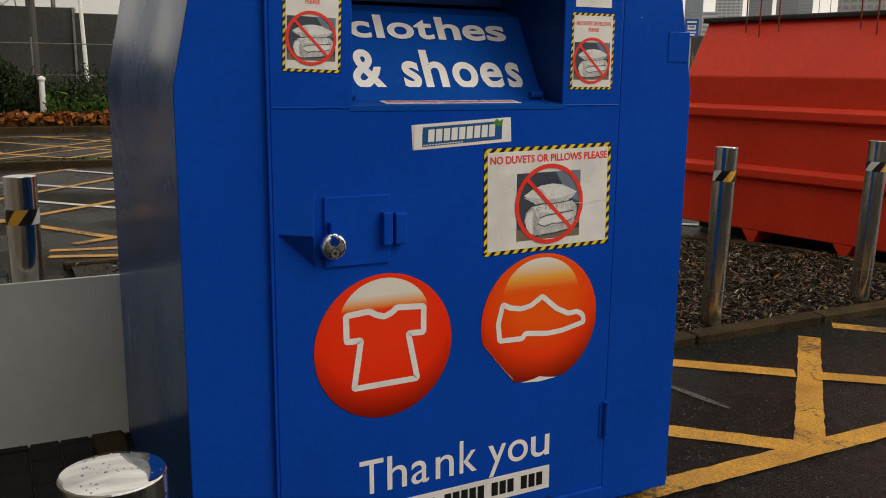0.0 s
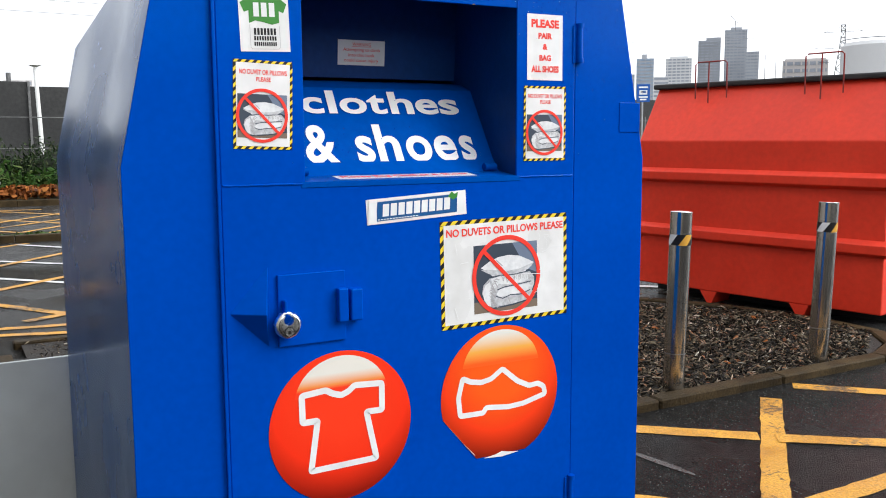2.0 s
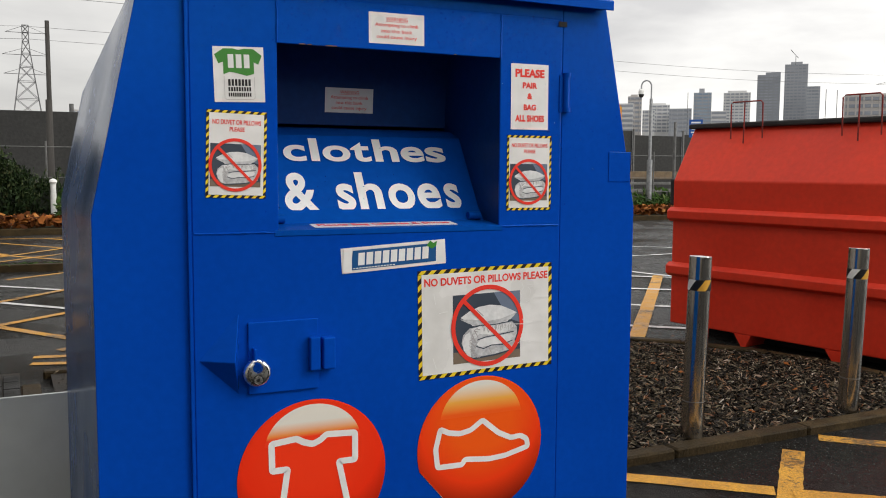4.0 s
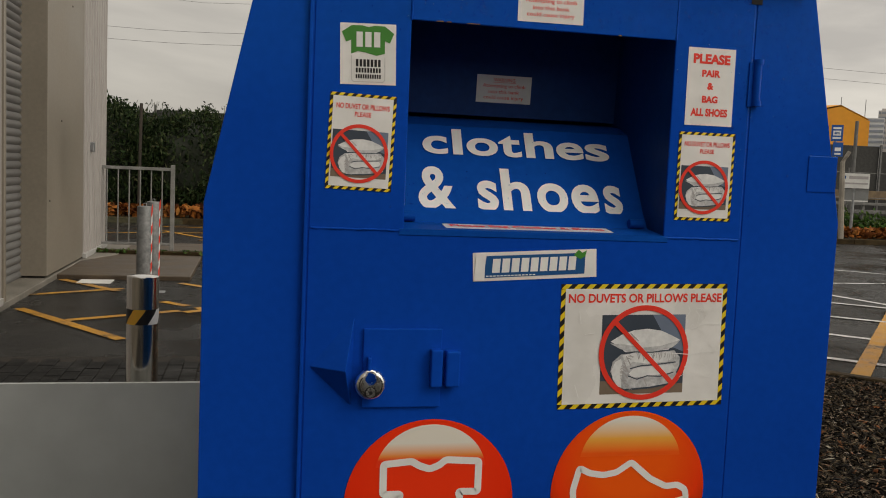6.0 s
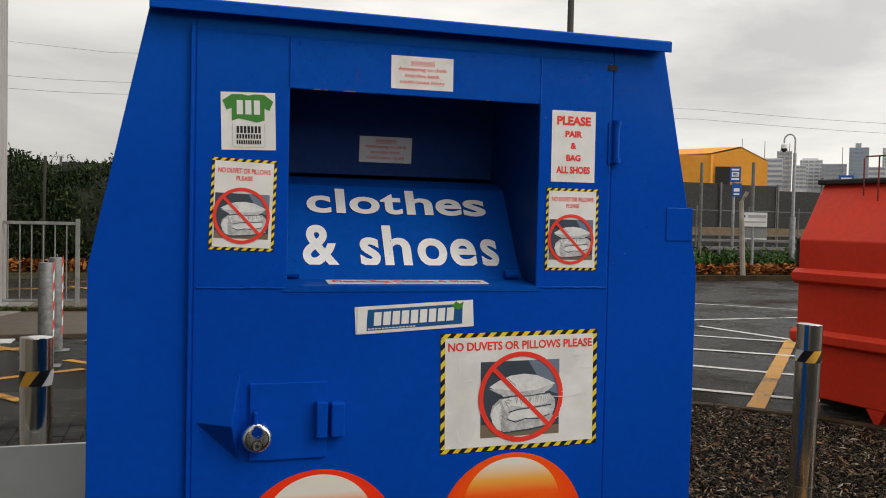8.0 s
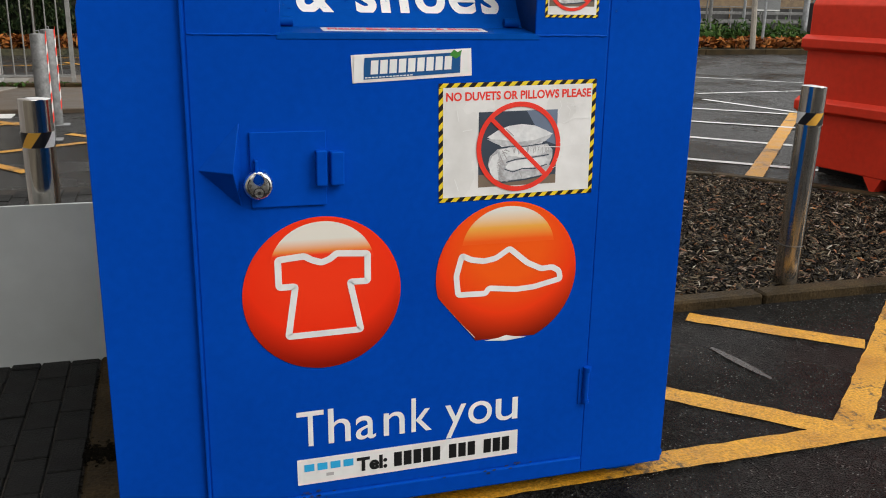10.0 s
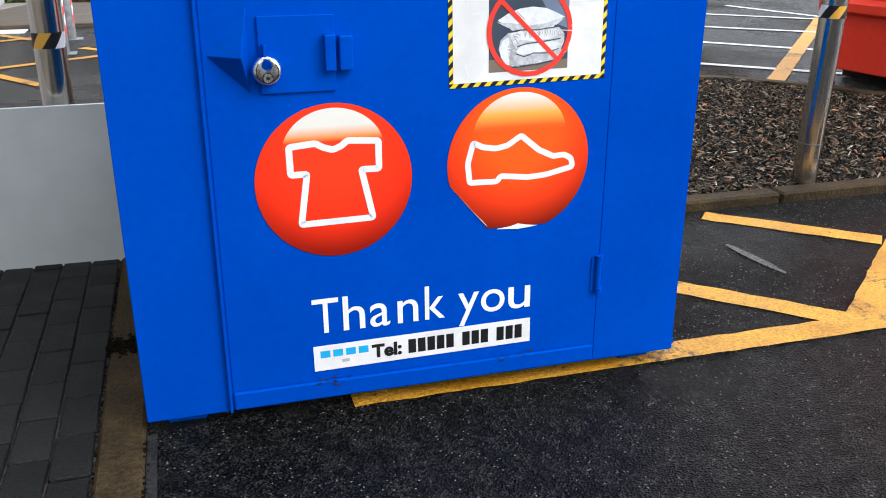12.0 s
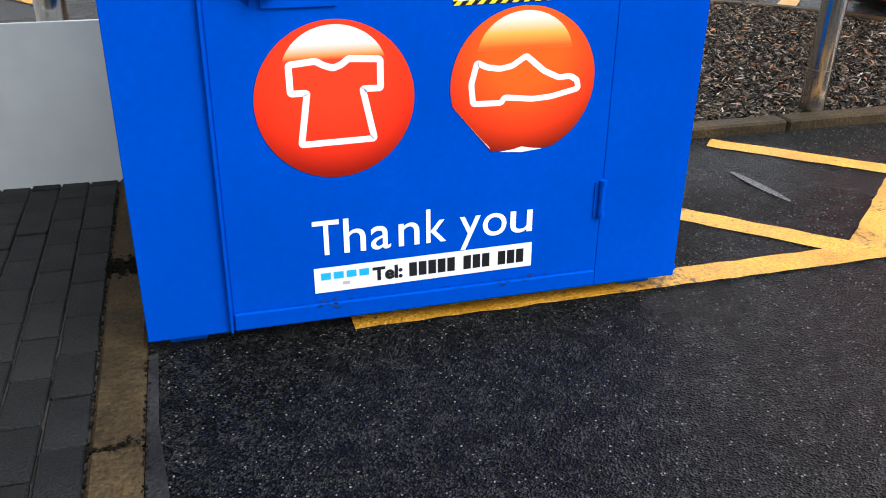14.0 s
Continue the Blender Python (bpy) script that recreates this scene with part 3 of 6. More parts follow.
crumbs += [(-0.941 + rng.gauss(0, 0.004), rng.uniform(-1.6, 1.2), 0.008) for i in range(260)] + [(-0.817 + rng.gauss(0, 0.004), rng.uniform(-1.6, -0.02), 0.010) for i in range(160)]
scatter("kerb_soil", crumbs, CRUMBS, "dark soil and moss in the broken kerb joints", "soil", (0.006, 0.018), rng, 0.5, 0.5, 0.4)

# concrete channel beside the edging
bm = bmesh.new()
prism(bm, [(-0.817, -2.2), (-0.70, -2.2), (-0.763, -0.62), (-0.790, -0.30), (-0.792, 0.0), (-0.817, 0.0)], -0.05, 0.004, axis="z")
tagged(part("drain_channel", bm, surface("dark_concrete", (0.011, 0.0107, 0.0105), (0.026, 0.0255, 0.025), 6, 0.6, bump=0.005, bump_scale=110, fine=0.45, specular=0.1)), "dark concrete channel strip beside the edging", "channel", kind="structure")
# block paving bed
bm = bmesh.new()
box(bm, WALL_X + 0.01, -0.938, -3.0, 4.62, -0.05, 0.004)
paving = tagged(part("pavement", bm, SOIL), "dark wet concrete block paving", "paving", kind="structure")
bm = bmesh.new()
box(bm, WALL_X - 0.4, -1.40, 8.85, 13.2, -0.05, 0.05, 0.01)
brown = tagged(part("pavement_far", bm, surface("brown_paving", (0.05, 0.035, 0.022), (0.095, 0.066, 0.04), 3, 0.55, bump=0.004, bump_scale=40, fine=0.25)), "raised brown wet paving by the railing", "paving", kind="structure")
bm = bmesh.new()
box(bm, -2.60, -2.24, 8.48, 8.80, -0.02, 0.008, 0.002)
tagged(part("drain_cover", bm, WHITE_PAINT), "pale rectangular drain cover in the asphalt", "drain cover", kind="structure")


# ---- textile bank ----
FX0, FX1, TX0, TX1 = -0.812, 0.705, -0.690, 0.590
Z0, ZK, ZT, DEPTH = 0.04, 1.325, 1.895, 1.20
SX0, SX1, ZS = -0.590, 0.438, 1.275
AX0, AX1, AZ0, AZ1 = -0.382, 0.240, 1.276, 1.736

bank = thing("textile_bank", (-0.055, 0.6, 0.0), "blue painted steel clothes and shoes collection bank with stickers", "textile bank")


def edge_x(z, side):
    t = max(0.0, (z - ZK) / (ZT - ZK))
    return FX0 + (TX0 - FX0) * t if side < 0 else FX1 + (TX1 - FX1) * t


# shell: sides, back, floor and a roof that falls to the back; the front sheets butt on to it
ZB = 1.70


def shell_ring(y, top, inset):
    return [bm.verts.new(c) for c in ((FX0 + inset, y, Z0 + inset), (FX0 + inset, y, ZK), (edge_x(top, -1) + inset, y, top - inset),
                                      (edge_x(top, 1) - inset, y, top - inset), (FX1 - inset, y, ZK), (FX1 - inset, y, Z0 + inset))]


bm = bmesh.new()
fo, bo = shell_ring(0.004, ZT, 0.0), shell_ring(DEPTH, ZB, 0.0)
fi, bi = shell_ring(0.004, ZT, 0.006), shell_ring(DEPTH - 0.006, ZB, 0.006)
for i in range(6):
    j = (i + 1) % 6
    bm.faces.new((fo[i], fo[j], bo[j], bo[i]))
    bm.faces.new((fi[j], fi[i], bi[i], bi[j]))
    bm.faces.new((fo[j], fo[i], fi[i], fi[j]))
bm.faces.new(bo)
bm.faces.new(bi[::-1])
bmesh.ops.bevel(bm, geom=[e for e in bm.edges if abs(e.verts[0].co.y - e.verts[1].co.y) > 1 or (e.verts[0].co.y > 1.19 and e.verts[1].co.y > 1.19)], offset=0.014, segments=3, profile=0.5, affect="EDGES")
part("body", bm, BLUE_FLANK, bank, "weathered blue painted sides, shade toned into the colour", smooth=True)

bm = bmesh.new()
prism(bm, [(FX0, Z0), (SX0 - 0.004, Z0), (SX0 - 0.004, ZT), (TX0, ZT), (FX0, ZK)], -0.0, 0.004, bevel=0.0015)
part("front_panel", bm, BLUE, bank)
bm = bmesh.new()
prism(bm, [(SX1 + 0.006, Z0), (FX1, Z0), (FX1, ZK), (TX1, ZT), (SX1 + 0.006, ZT)], -0.0, 0.004, bevel=0.0015)
part("front_panel", bm, BLUE, bank)
# raised strip down the left stile, where the door shuts against it
bm = bmesh.new()
box(bm, SX0 - 0.012, SX0 - 0.004, -0.012, 0.0, Z0, ZT - 0.03, 0.002)
part("door_stop", bm, BLUE, bank)

# lower door
bm = bmesh.new()
box(bm, SX0, SX1, -0.004, 0.0035, 0.098, ZS + 0.0018, 0.0012)
door = part("door", bm, BLUE, bank)
bm = bmesh.new()
box(bm, SX0, SX1, -0.012, 0.0035, Z0 + 0.006, 0.096, 0.004)
part("bottom_rail", bm, BLUE, bank)
# upper frame round the opening
bm = bmesh.new()
box(bm, SX0, AX0, -0.004, 0.0035, ZS + 0.003, 1.852, 0.002)
part("frame_stile", bm, BLUE, bank)
bm = bmesh.new()
box(bm, AX1, SX1, -0.004, 0.0035, ZS + 0.003, 1.852, 0.002)
part("frame_stile", bm, BLUE, bank)
bm = bmesh.new()
box(bm, AX0 + 0.0005, AX1 - 0.0005, -0.0055, 0.0035, AZ1, 1.852, 0.002)
part("frame_head", bm, BLUE, bank)
bm = bmesh.new()
box(bm, SX0, SX1, -0.002, 0.0035, 1.854, ZT, 0.0015)
part("top_rail", bm, BLUE, bank)

# jamb strips close the seams from behind
for x0, x1, depth in ((SX0 - 0.0041, SX0 + 0.0001, -0.0015), (SX1 - 0.0001, SX1 + 0.0061, 0.0020)):
    part("jamb_strip", box(bmesh.new(), x0, x1, depth, 0.0039, Z0 + 0.004, ZT - 0.002), BLUE, bank)
for z in (ZS + 0.0024, 1.853, 0.097):
    part("seam_strip", box(bmesh.new(), SX0 + 0.001, (AX0 if z < 1.3 and z > 1.2 else SX1) - 0.001, -0.0022, 0.0034, z - 0.0015, z + 0.0015), BLUE, bank)
part("seam_strip", box(bmesh.new(), AX1 + 0.001, SX1 - 0.001, -0.0022, 0.0034, ZS + 0.0009, ZS + 0.0039), BLUE, bank)

# deposit chute behind the opening
bm = bmesh.new()
prof = [(-0.006, 1.268), (-0.006, 1.281), (0.088, 1.2915), (0.122, 1.330), (0.245, 1.525), (0.30, 1.545), (0.40, 1.556), (0.40, 1.30), (0.0, 1.262)]
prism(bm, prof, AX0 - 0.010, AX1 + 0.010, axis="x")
part("chute", bm, BLUE_SHADE, bank, "sloping blue chute")
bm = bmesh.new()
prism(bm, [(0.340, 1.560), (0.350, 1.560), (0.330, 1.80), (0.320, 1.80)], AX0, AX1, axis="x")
part("chute_flap", bm, NAVY_SHADE, bank)
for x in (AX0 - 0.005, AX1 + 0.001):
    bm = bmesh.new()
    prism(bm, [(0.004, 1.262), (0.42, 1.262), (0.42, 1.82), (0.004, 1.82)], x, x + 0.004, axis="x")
    part("chute_side", bm, NAVY_SHADE, bank)
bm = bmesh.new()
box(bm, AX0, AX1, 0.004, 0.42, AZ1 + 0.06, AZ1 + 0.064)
part("chute_top", bm, NAVY_SHADE, bank)
for x in (AX0 + 0.022, AX1 - 0.030):
    part("chute_pivot", tube(bmesh.new(), [(x - 0.02, 0.086, 1.304), (x + 0.018, 0.086, 1.304)], 0.011, 12), BLUE_SHADE, bank, smooth=True)

# lid
bm = bmesh.new()
prism(bm, [(-0.045, 1.8845), (-0.045, 1.910), (-0.040, 1.914), (DEPTH + 0.03, ZB + 0.030), (DEPTH + 0.03, ZB + 0.001), (0.0, 1.8965), (-0.040, 1.8975), (-0.040, 1.8845)], TX0, 0.584, axis="x", bevel=0.0015)
part("lid", bm, BLUE, bank)
# feet
for x in (FX0 + 0.10, FX1 - 0.10):
    bm = bmesh.new()
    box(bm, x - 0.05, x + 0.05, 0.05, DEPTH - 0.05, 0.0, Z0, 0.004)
    part("foot", bm, BLUE_SHADE, bank)


# ---- large things round the bank ----
def bollard(at, turn=0.0, drop=0.0, lean=(0, 0), label="polished stainless steel bollard with black and yellow tape band"):
    x, y = at
    e = thing("bollard", (x, y, 0), label, "bollard", "steel bollards")
    e.rotation_euler = (lean[1], lean[0], 0)
    r = 0.0571
    tu = part("tube", lathe(bmesh.new(), [(r, 0.0), (r, 0.9955 - drop)], x, y, 40), STEEL, e, smooth=True)
    part("cap", lathe(bmesh.new(), [(r - 0.0001, 0.9957 - drop), (r - 0.0010, 0.9975 - drop), (r - 0.0028, 0.998 - drop), (0.040, 1.0000 - drop), (0.022, 1.0018 - drop), (0.004, 1.0026 - drop)], x, y, 40), POLISHED, e, smooth=True)
    bm = bmesh.new()
    n, rows = 64, 6
    for i in range(n):
        for k in range(rows):
            q = []
            for di, dk in ((0, 0), (1, 0), (1, 1), (0, 1)):
                t = turn + 2 * math.pi * (i + di) / n + 0.115 * (k + dk)
                q.append(bm.verts.new((x + (r + 0.0012) * math.cos(t), y + (r + 0.0012) * math.sin(t), 0.822 - drop + 0.056 * (k + dk) / rows)))
            bm.faces.new(q).material_index = (0, 1, 0, 2)[(i // 8) % 4]
    part("tape_band", bm, [BLACK_INK, TAPE_GOLD, WHITE_INK], e, "black, yellow and white reflective tape")
    part("collar", lathe(bmesh.new(), [(r + 0.0002, 0.240), (r + 0.0007, 0.241), (r + 0.0007, 0.2435), (r + 0.0002, 0.2445)], x, y, 32), DULL_STEEL, e, smooth=True)
    return e


bollard((-1.10, -1.115), -1.62, 0.066, label="wet stainless steel bollard beside the bank with a striped tape band")
bollard((-1.10, 1.49), -2.75 + math.pi - 0.75, 0.02)
bollard((2.199, 1.378), -3.3, lean=(0.016, 0.013))
bollard((3.395, 1.402), -2.9, lean=(0.018, 0.016))

# white board on its edge beside the bank
bm = bmesh.new()
box(bm, -0.61, 0.61, -0.009, 0.009, 0, 0.615, 0.0015, Matrix.Translation((-1.12, 1.315, 0.0)) @ Matrix.Rotation(radians(-1.5), 4, "X"))
tagged(part("white_board", bm, BOARD), "plain white sheet board standing on its edge beside the bank", "board")

# red skip
RAIL_RED = surface("dull_red_paint", (0.16, 0.014, 0.010), (0.27, 0.022, 0.014), 8, 0.6, fine=0.2)
SK = Matrix.Translation((4.25, 3.97, 0)) @ Matrix.Rotation(radians(-79.5), 4, "Z")
SL = 2.16
skip = thing("skip", (4.9, 3.1, 0), "red painted steel waste skip with black rubber roof edge", "skip")


def in_skip(bm):
    bmesh.ops.transform(bm, matrix=SK, verts=bm.verts)
    return bm


# local: u along the face, v into it, z up
bm = bmesh.new()
prism(bm, [(0, 0.10), (0, 1.345), (0.265, 1.80), (1.35, 1.80), (1.62, 1.345), (1.62, 0.10)], 0, SL, axis="x", bevel=0.01)
part("body", in_skip(bm), RED_PAINT, skip)
for z in (1.06, 0.58):
    bm = bmesh.new()
    prism(bm, [(0.002, z - 0.07), (-0.045, z - 0.04), (-0.045, z + 0.025), (0.002, z + 0.06)], -0.03, SL + 0.03, axis="x", bevel=0.006)
    part("rib", in_skip(bm), RED_PAINT, skip)
bm = bmesh.new()
box(bm, -0.03, SL + 0.06, 0.218, 1.38, 1.796, 1.84, 0.012)
part("roof_cover", in_skip(bm), RUBBER, skip, "black rubber roof cover")
for u in (0.44, 1.42):
    bm = bmesh.new()
    tube(bm, [(u, 0.175, 1.70), (u, 0.170, 1.985), (u + 0.02, 0.170, 2.002), (u + 0.28, 0.170, 2.002), (u + 0.30, 0.170, 1.985), (u + 0.30, 0.175, 1.70)], 0.0062, 8)
    tube(bm, [(u + 0.13, 0.165, 1.66), (u + 0.13, 0.170, 2.002)], 0.0062, 8)
    part("hand_rail", in_skip(bm), RAIL_RED, skip, "dull dark red handrail")
for u in (0.75, 1.55):
    bm = bmesh.new()
    prism(bm, [(u - 0.09, 0.10), (u + 0.07, 0.10), (u + 0.02, 0.0), (u - 0.02, 0.0)], 0.0, 1.6, axis="y")
    part("foot", in_skip(bm), RED_PAINT, skip)
bm = bmesh.new()
# dark block stands in for the shade in the gap below the body
box(bm, 0.05, SL - 0.05, 0.25, 1.55, 0.01, 0.10)
part("under_gap_shade", in_skip(bm), DARK, skip)
part("end_bumper", in_skip(box(bmesh.new(), -0.055, -0.002, 0.02, 0.09, 1.13, 1.36, 0.012)), RUBBER, skip, "black rubber bumper on the end plate")

# ---- building beside the car park ----
WX = -2.89


def ribbed(bm, y0, y1, z0, z1):
    """Trapezoid cladding facing +x."""
    pts, y = [], y0
    while y < y1 - 1e-6:
        for dy, dx in ((0, 0), (0.10, 0), (0.125, 0.028), (0.165, 0.028), (0.19, 0)):
            if y + dy < y1:
                pts.append((WX + dx, y + dy))
        y += 0.19
    pts.append((WX, y1))
    lo = [bm.verts.new((x, yy, z0)) for x, yy in pts]
    hi = [bm.verts.new((x, yy, z1)) for x, yy in pts]
    for i in range(len(pts) - 1):
        if (lo[i].co - lo[i + 1].co).length > 1e-5:
            bm.faces.new((lo[i], lo[i + 1], hi[i + 1], hi[i]))
    return bm


bm = bmesh.new()
# unseen south stretch and extra height added to hold back sky light
box(bm, WX - 0.30, WX - 0.001, -11.0, 6.58, 0.0, 8.0)
wall = tagged(part("wall_west", bm, CLADDING), "beige metal clad warehouse wall", "wall", kind="structure")
part("cladding", ribbed(bmesh.new(), 5.25, 6.55, 0.12, 7.0), RIBBED, wall)
part("cladding", ribbed(bmesh.new(), 1.0, 4.85, 0.12, 7.0), RIBBED, wall)
bm = bmesh.new()
box(bm, WX - 0.60, WX, 8.42, 10.5, 0.08, 7.0, 0.004)
wall2 = tagged(part("wall_west_far", bm, CLADDING), "plain beige wall panel beside the shutter", "wall", kind="structure")
bm = bmesh.new()
box(bm, WX - 0.60, WX - 0.001, 10.5, 12.3, 0.08, 7.0)
part("backing", bm, CLADDING, wall2)
part("cladding", ribbed(bmesh.new(), 10.52, 12.3, 0.12, 7.0), RIBBED, wall2)
shut = thing("roller_shutter", (WX - 0.25, 7.5, 0), "grey ribbed roller shutter door, closed", "shutter", kind="structure")
for k in range(70):
    z = 0.05 + k * 0.085
    bm = bmesh.new()
    lo = [bm.verts.new((x, 6.5, zz)) for x, zz in ((WX - 0.28, z), (WX - 0.262, z + 0.02), (WX - 0.255, z + 0.0425), (WX - 0.262, z + 0.065), (WX - 0.28, z + 0.085))]
    hi = [bm.verts.new((v.co.x, 8.5, v.co.z)) for v in lo]
    for i in range(4):
        bm.faces.new((lo[i], lo[i + 1], hi[i + 1], hi[i]))
    part("slat", bm, SHUTTER, shut, smooth=True)
bm = bmesh.new()
box(bm, -2.64, -2.575, 4.03, 4.16, 0, 7.0, 0.004)
column = tagged(part("steel_column", bm, CLADDING), "beige steel column with a rusty web", "column", kind="structure")
bm = bmesh.new()
box(bm, -2.574, -2.50, 4.05, 4.10, 0, 7.0, 0.003)
part("column_web", bm, surface("rusty_steel", (0.025, 0.018, 0.012), (0.06, 0.04, 0.025), 8, 0.8, stretch=(1, 1, 0.2)), column, "dark rusty web")


# ---- prints and fittings on the bank ----
def front(x, z, tilt=0.0, y=-0.0042):
    return Face((x, y, z), tilt=tilt)


def hazard_border(bm, f, w, h, band, period, d):
    """Black and yellow slanted stripes round a rectangle."""
    slab(bm, f, rect(0, 0, w, h), 0, d, 0)

    def clip(u, lim):
        return max(-lim, min(lim, u))
    n = int(w / period) + 2
    for s in (1, -1):
        v0, v1 = (h / 2 - band, h / 2) if s > 0 else (-h / 2, -h / 2 + band)
        for i in range(-n, n):
            u = i * period
            q = [(clip(u, w / 2), v0), (clip(u + period / 2, w / 2), v0), (clip(u + period / 2 + band, w / 2), v1), (clip(u + band, w / 2), v1)]
            if q[1][0] - q[0][0] > 1e-4 and q[2][0] - q[3][0] > 1e-4:
                flat(bm, f, q, d + 0.0003, 1)
    n = int(h / period) + 2
    lim = h / 2 - band
    for s in (1, -1):
        u0, u1 = (w / 2 - band, w / 2) if s > 0 else (-w / 2, -w / 2 + band)
        for i in range(-n, n):
            v = i * period
            q = [(u0, clip(v, lim)), (u1, clip(v + band, lim)), (u1, clip(v + band + period / 2, lim)), (u0, clip(v + period / 2, lim))]
            if q[3][1] - q[0][1] > 1e-4 and q[2][1] - q[1][1] > 1e-4:
                flat(bm, f, q, d + 0.0003, 1)
    return bm


def arc(cu, cv, ru, rv, a0, a1, n=10):
    return [(cu + ru * math.cos(radians(a0 + (a1 - a0) * i / n)), cv + rv * math.sin(radians(a0 + (a1 - a0) * i / n))) for i in range(n + 1)]


def duvet_photo(f, parent, cu, cv, w, h, d):
    """The printed photograph: a pillow on a rolled duvet, struck through."""
    def at(pts):
        return [(cu + u * w, cv + v * h) for u, v in pts]

    bm = flat(bmesh.new(), f, rect(cu, cv, w, h), d, 0)
    flat(bm, f, at([(0.10, 0.5), (0.5, 0.5), (0.5, 0.02), (0.32, 0.10)]), d + 0.0002, 1)
    flat(bm, f, at([(-0.5, -0.5), (0.5, -0.5), (0.5, -0.38), (-0.5, -0.33)]), d + 0.0002, 2)
    ph = part("photo", bm, [SLATE_INK, HAZE_INK, TAN_INK], parent)
    pillow = [(-0.393, 0.167), (-0.263, 0.252), (-0.12, 0.306), (0.045, 0.323), (0.21, 0.297), (0.353, 0.228), (0.448, 0.174), (0.353, 0.113), (0.306, 0.051), (0.116, 0.044), (-0.073, 0.022), (-0.216, 0.032), (-0.287, 0.105)]
    part("pillow_print", flat(bmesh.new(), f, at(pillow), d + 0.0004), LINEN_INK, ph)
    shade = [(-0.40, 0.145), (-0.20, 0.125), (0.0, 0.085), (0.22, 0.105), (0.44, 0.175), (0.41, 0.13), (0.35, 0.08), (0.20, 0.045), (0.0, 0.02), (-0.17, 0.03), (-0.28, 0.075)]
    part("pillow_shade_print", flat(bmesh.new(), f, at(shade), d + 0.0006), LINEN_MID, ph)
    roll = [(-0.381, -0.213), (-0.358, -0.09), (-0.263, 0.002), (-0.05, 0.02), (0.164, 0.044), (0.377, 0.044), (0.448, -0.042), (0.448, -0.14), (0.412, -0.238), (0.448, -0.336), (0.33, -0.397), (0.07, -0.44), (-0.19, -0.449), (-0.31, -0.373)]
    part("duvet_print", flat(bmesh.new(), f, at(roll), d + 0.0008), LINEN_MID, ph)
    top = [(-0.24, -0.01), (-0.12, 0.02), (0.10, 0.01), (0.35, 0.03), (0.40, -0.03), (0.30, -0.10), (0.05, -0.12), (-0.12, -0.09), (-0.20, -0.16)]
    part("duvet_light_print", flat(bmesh.new(), f, at(top), d + 0.0010), LINEN_INK, ph)
    end = [(-0.33, -0.09), (-0.26, -0.05), (-0.23, -0.18), (-0.25, -0.34), (-0.24, -0.42), (-0.29, -0.40), (-0.35, -0.31), (-0.37, -0.20)]
    part("duvet_light_print", flat(bmesh.new(), f, at(end), d + 0.0010), LINEN_INK, ph)
    inner = [(-0.10, -0.17), (0.12, -0.15), (0.36, -0.13), (0.39, -0.18), (0.34, -0.24), (0.08, -0.28), (-0.12, -0.29), (-0.16, -0.24)]
    part("duvet_light_print", flat(bmesh.new(), f, at(inner), d + 0.0010), LINEN_INK, ph)
    for pts, t in (([(-0.15, -0.18), (-0.02, -0.145), (0.14, -0.135), (0.40, -0.105)], 0.014), ([(-0.17, -0.27), (-0.06, -0.315), (0.06, -0.275), (0.22, -0.285), (0.38, -0.235)], 0.013), ([(-0.25, -0.45), (0.10, -0.425), (0.45, -0.365)], 0.020), ([(-0.30, 0.01), (-0.10, 0.035), (0.10, 0.024), (0.40, 0.055)], 0.012)):
        part("crease_print", stroke(bmesh.new(), f, at(pts), t * w, d + 0.0012, closed=False), SLATE_INK, ph)
    for pts in ([(-0.20, -0.02), (-0.14, -0.14)], [(-0.23, -0.08), (-0.17, -0.22)], [(-0.25, -0.20), (-0.17, -0.30)], [(-0.24, -0.33), (-0.15, -0.40)], [(0.02, -0.30), (0.06, -0.40)], [(0.24, -0.29), (0.22, -0.38)], [(0.14, -0.01), (0.10, -0.11)], [(-0.16, 0.27), (-0.06, 0.17)]):
        part("crease_print", stroke(bmesh.new(), f, at(pts), 0.011 * w, d + 0.0012, closed=False), GREY_INK, ph)


    # fine gathers along the folded edges
    r = random.Random(41)
    bm = bmesh.new()
    for i in range(46):
        if i < 24:
            t = i / 23
            a = Vector((-0.17 - 0.10 * math.sin(t * 3.0), 0.0 - 0.43 * t))
            b = a + Vector((r.uniform(0.03, 0.08), r.uniform(-0.06, 0.02)))
        else:
            t = (i - 24) / 21
            a = Vector((-0.08 + 0.46 * t, 0.02 + r.uniform(-0.02, 0.01)))
            b = a + Vector((r.uniform(-0.03, 0.03), r.uniform(-0.10, -0.05)))
        stroke(bm, f, at([tuple(a), tuple((a + b) / 2 + Vector((0.006, 0.004))), tuple(b)]), r.uniform(0.004, 0.009) * w, d + 0.00125, closed=False)
    part("gather_print", bm, GREY_INK, ph)["kind"] = "stuff"


def prohibition(f, parent, cu, cv, r, width, d):
    bm = ring(bmesh.new(), f, cu, cv, r - width / 2, width, d)
    c = (r - width / 2) * 0.72
    stroke(bm, f, [(cu - c, cv + c * 0.98), (cu + c * 1.0, cv - c * 1.0)], width * 0.9, d + 0.0002, closed=False)
    part("prohibition_sign", bm, RED_INK, parent, "red prohibition ring with a slash")


def notice(name, x, z, w, h, tilt, label, material=PAPER, y=-0.0042, up=(0, 0, 1)):
    f = Face((x, y, z), up=up, tilt=tilt)
    ob = part(name, slab(bmesh.new(), f, rect(0, 0, w, h), 0.0, 0.0008), material, bank, label)
    return f, ob


